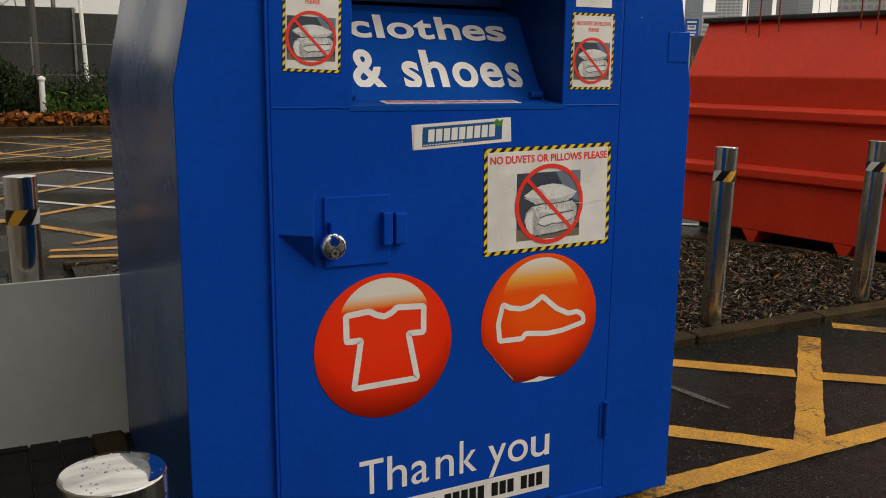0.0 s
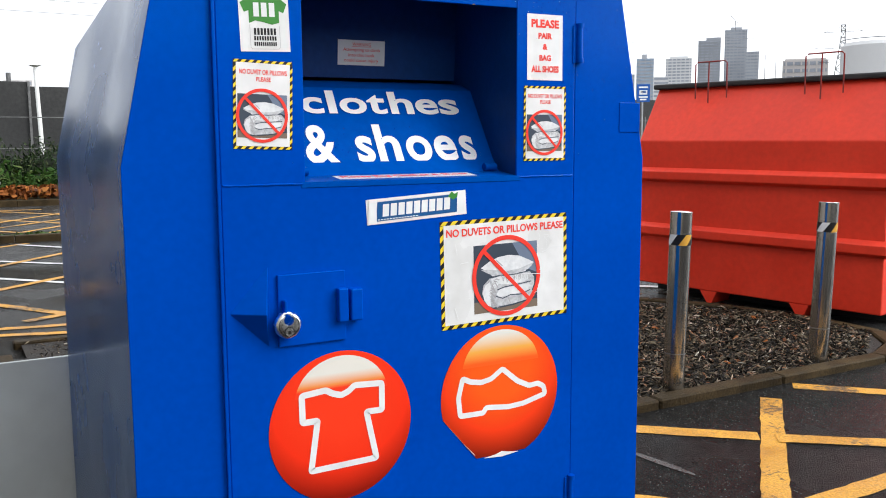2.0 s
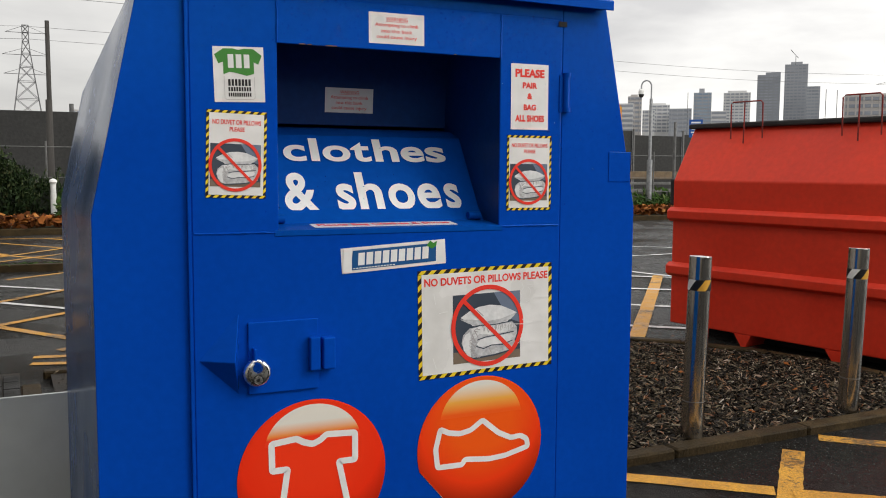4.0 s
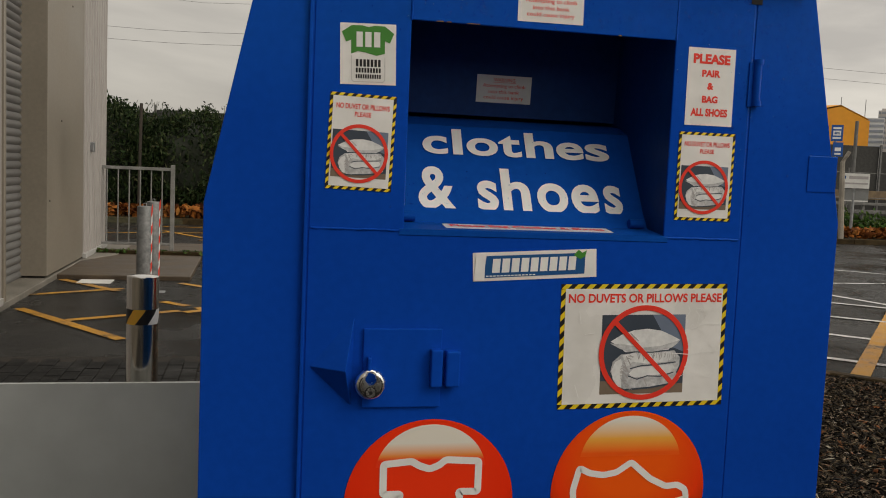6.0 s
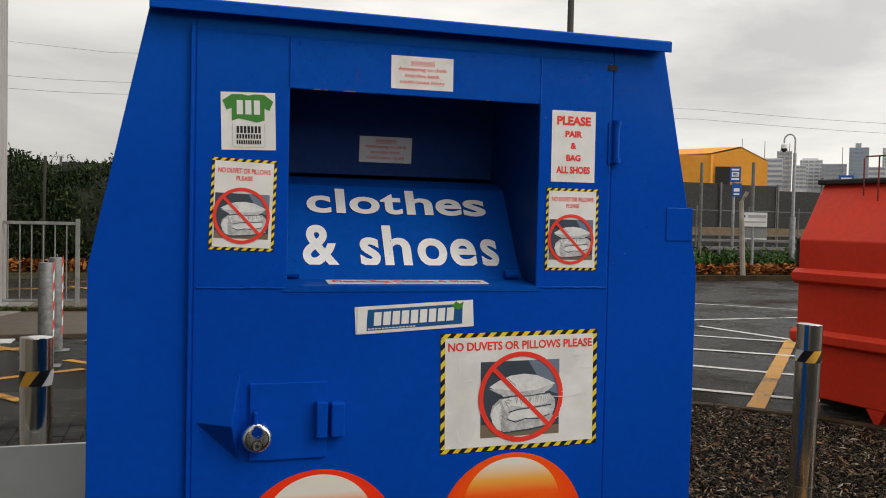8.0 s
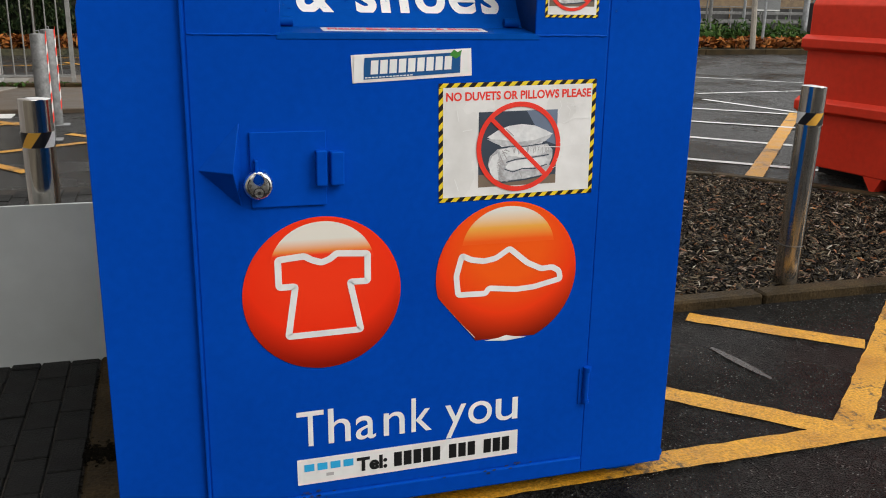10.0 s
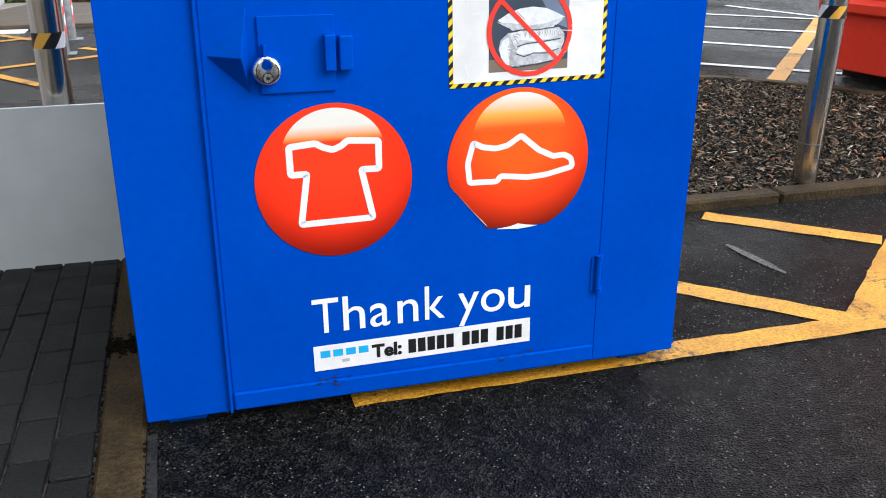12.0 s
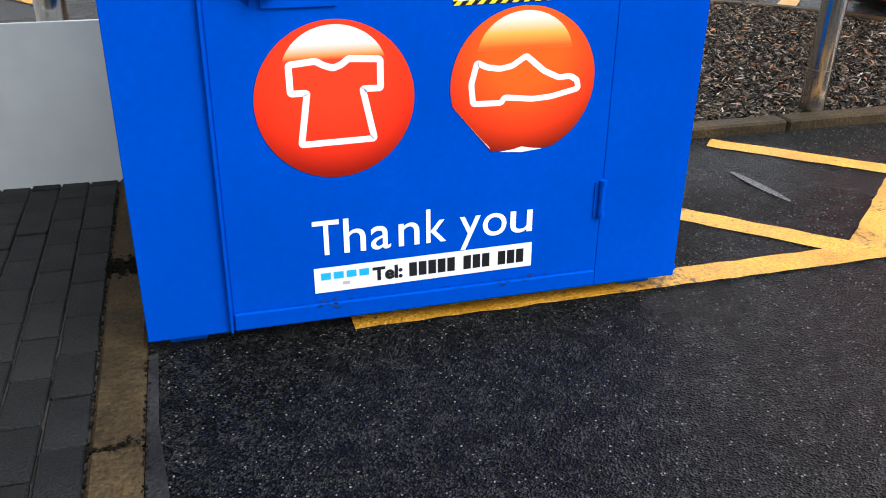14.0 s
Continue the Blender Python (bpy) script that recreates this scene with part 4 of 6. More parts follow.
def lettering(f, parent, text, u, v, w, h, material, bold=0.0, d=0.0014):
    part("lettering", words(bmesh.new(), f, text, u, v, w, h, d, bold), material, parent)


# large duvet notice
f, ob = notice("duvet_notice", 0.206, 1.019, 0.42, 0.295, 1.0, "white laminated notice against duvets and pillows, creased, hazard-striped border")
part("hazard_border", hazard_border(bmesh.new(), f, 0.421, 0.296, 0.011, 0.030, 0.0009), [BLACK_INK, YELLOW_INK], ob, "yellow and black hazard tape")
part("sheet", slab(bmesh.new(), f, rect(0, 0, 0.399, 0.274), 0.001, 0.0016), PAPER, ob)
lettering(f, ob, "NO DUVETS OR PILLOWS PLEASE", -0.192, 0.104, 0.388, 0.0215, RED_INK, 0.028, 0.0022)
duvet_photo(f, ob, -0.001, -0.020, 0.212, 0.190, 0.0020)
prohibition(f, ob, 0.001, -0.016, 0.114, 0.0125, 0.0034)
rng = random.Random(3)
for k in range(26):
    u, v = rng.uniform(0.10, 0.19), rng.uniform(-0.09, 0.09)
    a, s = rng.uniform(0, 3.1), rng.uniform(0.004, 0.02)
    bm = stroke(bmesh.new(), f, [(u, v), (u + s * math.cos(a), v + s * math.sin(a)), (u + 1.6 * s * math.cos(a + 0.4), v + 1.6 * s * math.sin(a + 0.4))], 0.0011, 0.0042, closed=False)
    part("crease", bm, WHITE_INK, ob)
for q in ([(0.07, -0.018), (0.12, -0.022), (0.195, -0.014)], [(-0.165, 0.085), (-0.160, 0.055)], [(-0.15, 0.03), (-0.125, 0.033)], [(-0.17, -0.09), (-0.160, -0.12)], [(0.12, 0.04), (0.16, 0.052), (0.196, 0.050)]):
    part("crease", stroke(bmesh.new(), f, q, 0.0016, 0.0042, closed=False), WHITE_INK, ob, "shiny crease in the laminate")

# two small duvet notices
for x, z, tilt in ((-0.4835, 1.466, -1.6), (0.335, 1.425, 0.0)):
    f, ob = notice("duvet_notice", x, z, 0.144, 0.207, tilt, "small white duvet and pillow notice with hazard-striped border")
    part("hazard_border", hazard_border(bmesh.new(), f, 0.1445, 0.2075, 0.0065, 0.0185, 0.0009), [BLACK_INK, YELLOW_INK], ob)
    part("sheet", slab(bmesh.new(), f, rect(0, 0, 0.131, 0.194), 0.001, 0.0016), PAPER, ob)
    lettering(f, ob, "NO DUVET OR PILLOWS", -0.058, 0.0705, 0.116, 0.0115, RED_INK, 0.020, 0.0022)
    lettering(f, ob, "PLEASE", -0.0175, 0.0545, 0.036, 0.0105, RED_INK, 0.020, 0.0022)
    duvet_photo(f, ob, -0.002, -0.026, 0.121, 0.102, 0.0020)
    prohibition(f, ob, -0.003, -0.025, 0.0635, 0.0075, 0.0034)

# warning notices, one on the head and one inside on the flap
for x, z, y, w, h, tilt, up in ((-0.068, 1.791, -0.0058, 0.154, 0.078, 0.4, (0, 0, 1)), (-0.074, 1.6315, 0.3325, 0.148, 0.071, 0.0, (0, -0.02, 0.228))):
    f, ob = notice("warning_notice", x, z, w, h, tilt, "white warning notice with small red lettering", y=y, up=up)
    lettering(f, ob, "WARNING", -0.030 * w / 0.154, 0.0190, 0.060 * w / 0.154, 0.0095, RED_INK, 0.004)
    bm = stroke(bmesh.new(), f, [(-0.031, 0.0172), (0.031, 0.0172)], 0.0009, 0.0014, closed=False)
    part("underline", bm, RED_INK, ob)
    lettering(f, ob, "Attempting to climb", -0.060 * w / 0.154, 0.0015, 0.120 * w / 0.154, 0.0118, RED_INK, 0.004)
    lettering(f, ob, "into this bank", -0.043 * w / 0.154, -0.0112, 0.086 * w / 0.154, 0.0092, RED_INK, 0.004)
    lettering(f, ob, "could cause injury", -0.056 * w / 0.154, -0.0285, 0.112 * w / 0.154, 0.0118, RED_INK, 0.004)

# shoe pairing notice
f, ob = notice("shoe_notice", 0.3335, 1.635, 0.1205, 0.180, 0.3, "white notice with bold red lettering about pairing shoes")
for t, v, w, h in (("PLEASE", 0.0530, 0.094, 0.0230), ("PAIR", 0.0230, 0.047, 0.0165), ("&", -0.0065, 0.017, 0.0165), ("BAG", -0.0370, 0.040, 0.0165), ("ALL SHOES", -0.0685, 0.094, 0.0185)):
    lettering(f, ob, t, -w / 2, v, w, h, RED_INK, 0.048)

# recycling association notice: green shirt and plain bars for its lettering
f, ob = notice("recycling_notice", -0.4745, 1.6555, 0.121, 0.130, 1.8, "white sticker with a green shirt emblem and dark bars")
bm = bmesh.new()
flat(bm, f, [(-0.057, 0.046), (-0.036, 0.060), (-0.014, 0.0605), (0.0, 0.0575), (0.014, 0.0605), (0.036, 0.060), (0.056, 0.045), (0.047, 0.024), (0.036, 0.029), (0.036, 0.002), (0.018, -0.003), (-0.005, 0.003), (-0.022, 0.006), (-0.037, 0.000), (-0.037, 0.029), (-0.048, 0.025)], 0.0014)
part("shirt_emblem", bm, GREEN_INK, ob, "green shirt emblem")
for k in range(3):
    part("emblem_bar", flat(bmesh.new(), f, rect(-0.019 + 0.019 * k, 0.031, 0.0135, 0.032), 0.0018), WHITE_INK, ob)
for v, w, h, n in ((-0.019, 0.056, 0.0155, 7), (-0.0345, 0.056, 0.0098, 9), (-0.0475, 0.056, 0.0088, 11)):
    for k in range(n):
        part("text_bar", flat(bmesh.new(), f, rect(-w / 2 + (k + 0.5) * w / n, v, w / n * 0.68, h), 0.0014), BLACK_INK, ob)
part("outline", stroke(bmesh.new(), f, [(-0.036, -0.004), (-0.036, -0.055), (-0.032, -0.059), (0.032, -0.059), (0.036, -0.055), (0.036, -0.006)], 0.0009, 0.0014, closed=False), GREY_INK, ob)

# shop sticker with a blue panel, its lettering as plain shapes
f, ob = notice("shop_sticker", -0.0725, 1.2065, 0.296, 0.0655, 3.2, "curling white and blue shop sticker, edges lifting")
bm = bmesh.new()
flat(bm, f, [(-0.124, -0.0255), (0.118, -0.024), (0.121, 0.022), (0.096, 0.0245), (-0.116, 0.0245)], 0.0014)
part("blue_panel", bm, STICKER_BLUE, ob, "dark blue panel")
for k in range(9):
    u = -0.0935 + 0.0227 * k
    bm = flat(bmesh.new(), f, [(u - 0.0105, -0.0145), (u + 0.0075, -0.0145), (u + 0.0108, 0.0175), (u - 0.0072, 0.0175)], 0.0018)
    part("letter_shape", bm, WHITE_INK, ob)
bm = bmesh.new()
flat(bm, f, [(0.092, 0.020), (0.104, 0.032), (0.113, 0.025), (0.124, 0.030), (0.120, 0.016), (0.108, 0.010)], 0.0022)
part("leaf_emblem", bm, GREEN_INK, ob)
part("edge_tear", flat(bmesh.new(), f, [(-0.146, -0.031), (-0.122, -0.031), (-0.118, 0.0325), (-0.140, 0.0325)], 0.0026), WHITE_INK, ob)
for k in range(14):
    part("torn_film", flat(bmesh.new(), f, rect(-0.115 + 0.0085 * k, -0.0215, 0.006, 0.0026), 0.0021), WHITE_INK, ob)


# round emblems
def emblem_material(name, rim, core, low):
    """Printed ball: paler core, darker to the lower rim."""
    m = bpy.data.materials.new(name)
    m.use_nodes = True
    n, l = m.node_tree.nodes, m.node_tree.links
    b = n["Principled BSDF"]
    co = n.new("ShaderNodeTexCoord")
    vec = n.new("ShaderNodeVectorMath")
    vec.operation = "LENGTH"
    mp = n.new("ShaderNodeMapping")
    mp.inputs["Location"].default_value = (0.0, 0.0, -0.30)
    mp.inputs["Scale"].default_value = (0.72, 0.0, 0.74)
    l.new(co.outputs["Object"], mp.inputs["Vector"])
    l.new(mp.outputs["Vector"], vec.inputs[0])
    r = n.new("ShaderNodeValToRGB")
    r.color_ramp.elements[0].position, r.color_ramp.elements[0].color = 0.35, (*core, 1)
    r.color_ramp.elements[1].position, r.color_ramp.elements[1].color = 1.0, (*low, 1)
    r.color_ramp.elements.new(0.70).color = (*rim, 1)
    l.new(vec.outputs["Value"], r.inputs["Fac"])
    l.new(r.outputs["Color"], b.inputs["Base Color"])
    b.inputs["Roughness"].default_value = 0.3
    b.inputs["Specular IOR Level"].default_value = 0.25
    return m


def gloss_material(name, top, low):
    m = bpy.data.materials.new(name)
    m.use_nodes = True
    n, l = m.node_tree.nodes, m.node_tree.links
    co = n.new("ShaderNodeTexCoord")
    sp = n.new("ShaderNodeSeparateXYZ")
    l.new(co.outputs["Object"], sp.inputs["Vector"])
    r = n.new("ShaderNodeValToRGB")
    r.color_ramp.elements[0].position, r.color_ramp.elements[0].color = 0.48 if low[1] > 0.1 else 0.52, (*low, 1)
    r.color_ramp.elements[1].position, r.color_ramp.elements[1].color = 0.88 if low[1] > 0.1 else 0.72, (*top, 1)
    r.color_ramp.elements.new(0.66 if low[1] > 0.1 else 0.575).color = (0.90, 0.42 if low[1] > 0.1 else 0.30, 0.07, 1)
    l.new(sp.outputs["Z"], r.inputs["Fac"])
    l.new(r.outputs["Color"], n["Principled BSDF"].inputs["Base Color"])
    n["Principled BSDF"].inputs["Roughness"].default_value = 0.3
    return m


def emblem(cx, cz, r, outline, core, rim, low, gloss_low, label, tilt=0.0):
    f = front(cx, cz, tilt)
    me_ob = new("round_sticker", bpy.data.meshes.new("round_sticker"))
    bm = bmesh.new()
    unit = Face((0, 0, 0))
    slab(bm, unit, outline, 0.0, 0.0012 / r)
    bmesh.ops.recalc_face_normals(bm, faces=bm.faces)
    bm.to_mesh(me_ob.data)
    bm.free()
    me_ob.data.materials.append(emblem_material("emblem_print", rim, core, low))
    me_ob.parent = bank
    me_ob.matrix_parent_inverse = Matrix.Translation(-ROOTS[bank.name])
    me_ob.matrix_basis = Matrix.Translation((cx, -0.0042, cz)) @ Matrix.Scale(r, 4)
    me_ob["label"] = label
    gl = new("gloss_print", bpy.data.meshes.new("gloss_print"))
    bm = bmesh.new()
    pts = arc(0, 0.36, 0.655, 0.58, 8, 172, 28)
    bm.faces.new([bm.verts.new((u, -0.0016 / r, v)) for u, v in pts])
    bm.to_mesh(gl.data)
    bm.free()
    gl.data.materials.append(gloss_material("gloss_print", (0.80, 0.76, 0.68), gloss_low))
    gl.parent = me_ob
    return f, me_ob


full = [(math.cos(2 * math.pi * i / 72), math.sin(2 * math.pi * i / 72)) for i in range(72)]
f, ob = emblem(-0.297, 0.6514, 0.1975, full, (0.95, 0.046, 0.012), (0.90, 0.033, 0.008), (0.26, 0.009, 0.003), (0.95, 0.046, 0.012), "round red sticker with a white shirt outline")
SHIRT = [(-0.407, 0.746), (-0.342, 0.752), (-0.324, 0.741), (-0.300, 0.733), (-0.279, 0.741), (-0.263, 0.754), (-0.185, 0.749), (-0.185, 0.677), (-0.230, 0.678), (-0.203, 0.549), (-0.386, 0.546), (-0.366, 0.676), (-0.406, 0.676)]
bm = stroke(bmesh.new(), f, rounded([(x + 0.297, z - 0.6514) for x, z in SHIRT], 0.006), 0.0165, 0.0022)
part("shirt_outline", bm, WHITE_INK, None).parent = ob
bpy.data.objects["shirt_outline"].matrix_parent_inverse = (Matrix.Translation((-0.297, -0.0042, 0.6514)) @ Matrix.Scale(0.1975, 4)).inverted()

torn = [(u, v) for u, v in full if v > -0.925 and not 0.48 * u + 0.42 * v < -0.585]
f, ob = emblem(0.1906, 0.665, 0.1966, torn, (0.95, 0.110, 0.010), (0.90, 0.048, 0.008), (0.19, 0.011, 0.003), (0.95, 0.110, 0.010), "round orange sticker with a white shoe outline, lower edge torn")
SHOE = [(0.064, 0.735), (0.090, 0.722), (0.125, 0.716), (0.158, 0.722), (0.195, 0.746), (0.246, 0.704), (0.288, 0.684), (0.318, 0.687), (0.339, 0.675), (0.344, 0.652), (0.268, 0.635), (0.217, 0.632), (0.140, 0.641), (0.132, 0.627), (0.056, 0.629), (0.050, 0.680)]
bm = stroke(bmesh.new(), f, rounded([(x - 0.192, z - 0.675) for x, z in SHOE], 0.007), 0.0155, 0.0022)
part("shoe_outline", bm, WHITE_INK, None).parent = ob
bpy.data.objects["shoe_outline"].matrix_parent_inverse = (Matrix.Translation((0.1906, -0.0042, 0.665)) @ Matrix.Scale(0.1966, 4)).inverted()
bm = bmesh.new()
f = front(0.1925, 0.674)
flat(bm, f, [(-0.062, -0.1905), (-0.020, -0.1855), (0.0, -0.1800), (0.022, -0.1850), (0.060, -0.1905), (0.0, -0.196)], 0.0016)
flat(bm, f, [(-0.189, -0.064), (-0.160, -0.098), (-0.125, -0.139), (-0.088, -0.180), (-0.0905, -0.1745), (-0.1275, -0.1355), (-0.1635, -0.0935)], 0.0018)
part("torn_edge", bm, WHITE_INK, bank, "white torn paper edge")

# painted words
f = front(0, 0.241, 0.5)
for letters in ((("T", -0.372, -0.302), ("h", -0.291, -0.2325), ("a", -0.219, -0.1645), ("n", -0.1435, -0.086), ("k", -0.0675, -0.0105)), (("y", 0.0265, 0.0865), ("o", 0.0925, 0.1615), ("u", 0.172, 0.237))):
    spelled(f, letters, 0.0, 0.0985, 0.0008, 0.004, bank, "white painted letter")
up = Vector((0, 0.123, 0.2)).normalized()
f = Face((0, 0.122, 1.330), up=up)
for v, tall, letters in ((0.1475, 0.0715, (("c", -0.308, -0.245), ("l", -0.232, -0.2075), ("o", -0.197, -0.116), ("t", -0.114, -0.0555), ("h", -0.0445, 0.0285), ("e", 0.0365, 0.1095), ("s", 0.1135, 0.1775))),
                         (-0.0045, 0.1145, (("&", -0.3265, -0.2355), ("s", -0.1815, -0.1295), ("h", -0.119, -0.0475), ("o", -0.0305, 0.049), ("e", 0.058, 0.129), ("s", 0.143, 0.1905)))):
    spelled(f, letters, v, tall, 0.0012, 0.026, bank, "bold white letter on the chute")
# strip on the ledge
f = Face((-0.078, 0.046, 1.2870), up=(0, 0.094, 0.0105))
ob = part("ledge_strip", slab(bmesh.new(), f, rect(0, 0, 0.405, 0.052), 0.0, 0.0008), PAPER, bank, "narrow white strip with red lettering on the ledge")
lettering(f, ob, "Please Bag Clothes & Shoes", -0.188, -0.016, 0.376, 0.034, RED_INK, 0.03)
# phone strip: the number is plain bars
f, ob = notice("phone_strip", -0.067, 0.1670, 0.614, 0.0735, 0.7, "white strip with black lettering and a blue emblem")
for k in range(4):
    part("emblem_bar", flat(bmesh.new(), f, rect(-0.276 + 0.0345 * k, 0.011, 0.0265, 0.0205), 0.0014), CYAN_INK, ob, "light blue bar")
part("small_bars", flat(bmesh.new(), f, rect(-0.222, -0.0145, 0.020, 0.009), 0.0014), GREY_INK, ob)
lettering(f, ob, "Tel:", -0.150, -0.021, 0.083, 0.041, BLACK_INK, 0.045)
u = -0.050
for n in (5, 3, 3):
    for k in range(n):
        part("number_bar", flat(bmesh.new(), f, rect(u + 0.0125, 0.0, 0.0215, 0.042), 0.0014), BLACK_INK, ob)
        u += 0.0270
    u += 0.0195


# hinges, lock box, guard and lug
def hinge(x, z0, z1):
    bm = box(bmesh.new(), x - 0.016, x - 0.001, -0.0075, -0.004, z0, z1, 0.0012)
    h = part("hinge", bm, BLUE, bank)
    part("barrel", tube(bmesh.new(), [(x + 0.004, -0.010, z0 + 0.004), (x + 0.004, -0.010, z1 - 0.004)], 0.0095, 14), BLUE, h, smooth=True)
    for z in (z0 + 0.002, z1 - 0.006):
        part("pin_end", tube(bmesh.new(), [(x + 0.006, -0.010, z), (x + 0.006, -0.010, z + 0.012)], 0.0115, 14), BLUE, h, smooth=True)


hinge(0.446, 1.595, 1.700)
hinge(0.434, 0.265, 0.370)
bm = bmesh.new()
box(bm, 0.425, 0.452, -0.0065, -0.004, 1.834, 1.848)
part("notch", bm, DARK, bank)
# pyramid guard beside the lock
bm = bmesh.new()
a, b, c, d = (bm.verts.new(p) for p in ((-0.484, -0.0045, 1.081), (-0.505, -0.052, 0.970), (-0.486, -0.0045, 0.882), (-0.580, -0.0045, 0.972)))
bm.faces.new((a, d, b))
bm.faces.new((d, c, b))
bm.faces.new((a, b, c))
bmesh.ops.bevel(bm, geom=[e for e in bm.edges if b in e.verts], offset=0.0016, segments=2, profile=0.5, affect="EDGES")
part("lock_guard", bm, BLUE, bank)
bm = bmesh.new()
box(bm, -0.463, -0.285, -0.012, -0.0042, 0.879, 1.058, 0.002)
part("lock_plate", bm, BLUE, bank)
bm = bmesh.new()
box(bm, -0.312, -0.286, -0.034, -0.012, 0.929, 1.014, 0.003)
hasp = part("hasp", bm, BLUE, bank)
bm = bmesh.new()
box(bm, -0.277, -0.244, -0.030, -0.0042, 0.928, 1.010, 0.004)
part("hasp_cover", bm, BLUE, hasp)
bm = bmesh.new()
box(bm, -0.455, -0.446, -0.036, -0.012, 0.960, 0.997, 0.003)
part("staple", bm, BLUE, bank)
bm = bmesh.new()
box(bm, 0.609, 0.688, -0.002, 0.0, 1.400, 1.488, 0.0018)
part("lug_plate", bm, BLUE, bank)
bm = bmesh.new()
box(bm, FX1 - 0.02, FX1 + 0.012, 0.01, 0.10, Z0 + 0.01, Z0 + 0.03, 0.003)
part("corner_lug", bm, BLUE_SHADE, bank)
# bare metal and rust on edges
RUST = surface("rust_chip", (0.10, 0.035, 0.012), (0.30, 0.16, 0.05), 60, 0.8)
rng = random.Random(9)
for x, s in ((-0.32, 0.010), (-0.300, 0.006), (-0.25, 0.012), (-0.235, 0.006), (0.10, 0.005)):
    part("paint_chip", flat(bmesh.new(), front(x, 1.7365, y=-0.0062), [(-s, -0.0006), (s, -0.0006), (s * 0.7, 0.0022), (-s * 0.6, 0.0015)], 0.0), RUST, bank, "rusty chip in the paint")
SCRAPE = surface("scraped_paint", (0.004, 0.012, 0.06), (0.01, 0.03, 0.16), 60, 0.6)
for k in range(34):
    x, z = rng.choice((rng.gauss(-0.33, 0.03), rng.gauss(-0.05, 0.12), rng.gauss(0.2, 0.06))), rng.gauss(0.094, 0.006)
    s = rng.uniform(0.002, 0.008)
    bm = flat(bmesh.new(), front(x, z, y=-0.0125 if z < 0.096 else -0.0046), [(-s, -s * 0.3), (0, -s * 0.6), (s, -s * 0.2), (s * 0.6, s * 0.5), (-s * 0.4, s * 0.4)], 0.0)
    part("paint_scrape", bm, SCRAPE, bank)

# weld beads along the seam between the door and the frame
for x0, x1, seed in ((SX0 + 0.004, AX0 + 0.012, 3), (AX1 + 0.004, SX1 - 0.004, 8)):
    r = random.Random(seed)
    n = int((x1 - x0) / 0.007)
    line = [(x0 + (x1 - x0) * k / n, -0.0042 + r.gauss(0, 0.0005), ZS + 0.0024 + r.gauss(0, 0.0004)) for k in range(n + 1)]
    part("weld_bead", tube(bmesh.new(), line, 0.0026, 8), BLUE, bank, smooth=True)

for x, seed in ((AX0, 13), (AX1, 14)):
    r = random.Random(seed)
    line = [(x + r.gauss(0, 0.0006), -0.0046 + r.gauss(0, 0.0006), AZ1 + 0.116 * k / 18) for k in range(19)]
    part("weld_bead", tube(bmesh.new(), line, 0.0028, 8), BLUE, bank, smooth=True)

# padlock
pad = thing("padlock", (-0.448, -0.030, 0.936), "round stainless steel disc padlock hanging on the bank door", "padlock")
bm = bmesh.new()
prof, n = [(0.0265, -0.013), (0.031, -0.010), (0.0335, -0.004), (0.0335, 0.004), (0.031, 0.010), (0.0265, 0.013)], 40
outer = [[bm.verts.new((-0.448 + r * math.cos(t), -0.032 + y, 0.938 + r * math.sin(t))) for t in [radians(115 + 310 * i / n) for i in range(n + 1)]] for r, y in prof]
core = [[bm.verts.new((-0.448 + 0.0125 * math.cos(t), -0.032 + y, 0.951 + 0.0125 * math.sin(t))) for t in [radians(125 + 290 * i / n) for i in range(n + 1)]] for y in (-0.013, 0.013)]
for p, q in zip(outer, outer[1:]):
    for i in range(n):
        bm.faces.new((p[i], p[i + 1], q[i + 1], q[i]))
for i in range(n):
    bm.faces.new((outer[0][i], core[0][i], core[0][i + 1], outer[0][i + 1]))
    bm.faces.new((outer[-1][i + 1], core[1][i + 1], core[1][i], outer[-1][i]))
    bm.faces.new((core[0][i], core[1][i], core[1][i + 1], core[0][i + 1]))
for i in (0, n):
    bm.faces.new([p[i] for p in outer] + [core[1][i], core[0][i]])
part("body", bm, CHROME, pad, smooth=True)
part("shackle", tube(bmesh.new(), [(-0.448 + 0.0165 * math.cos(radians(a)), -0.032, 0.950 + 0.0165 * math.sin(radians(a))) for a in range(20, 161, 14)], 0.0045, 10), CHROME, pad, smooth=True)
part("key_plate", tube(bmesh.new(), [(-0.448, -0.0445, 0.922), (-0.448, -0.0475, 0.922)], 0.0105, 24), CHROME, pad, smooth=True)
fp = Face((-0.448, -0.0452, 0.938))
part("groove", stroke(bmesh.new(), fp, arc(0, 0, 0.0252, 0.0252, 138, 402, 30), 0.0020, 0.0004, closed=False), BLACK_INK, pad)
part("key_ring", ring(bmesh.new(), fp, 0, -0.016, 0.0118, 0.0022, 0.0005), BLACK_INK, pad)
part("keyhole", tube(bmesh.new(), [(-0.448, -0.0472, 0.922), (-0.448, -0.0482, 0.922)], 0.0042, 16), BLACK_INK, pad)


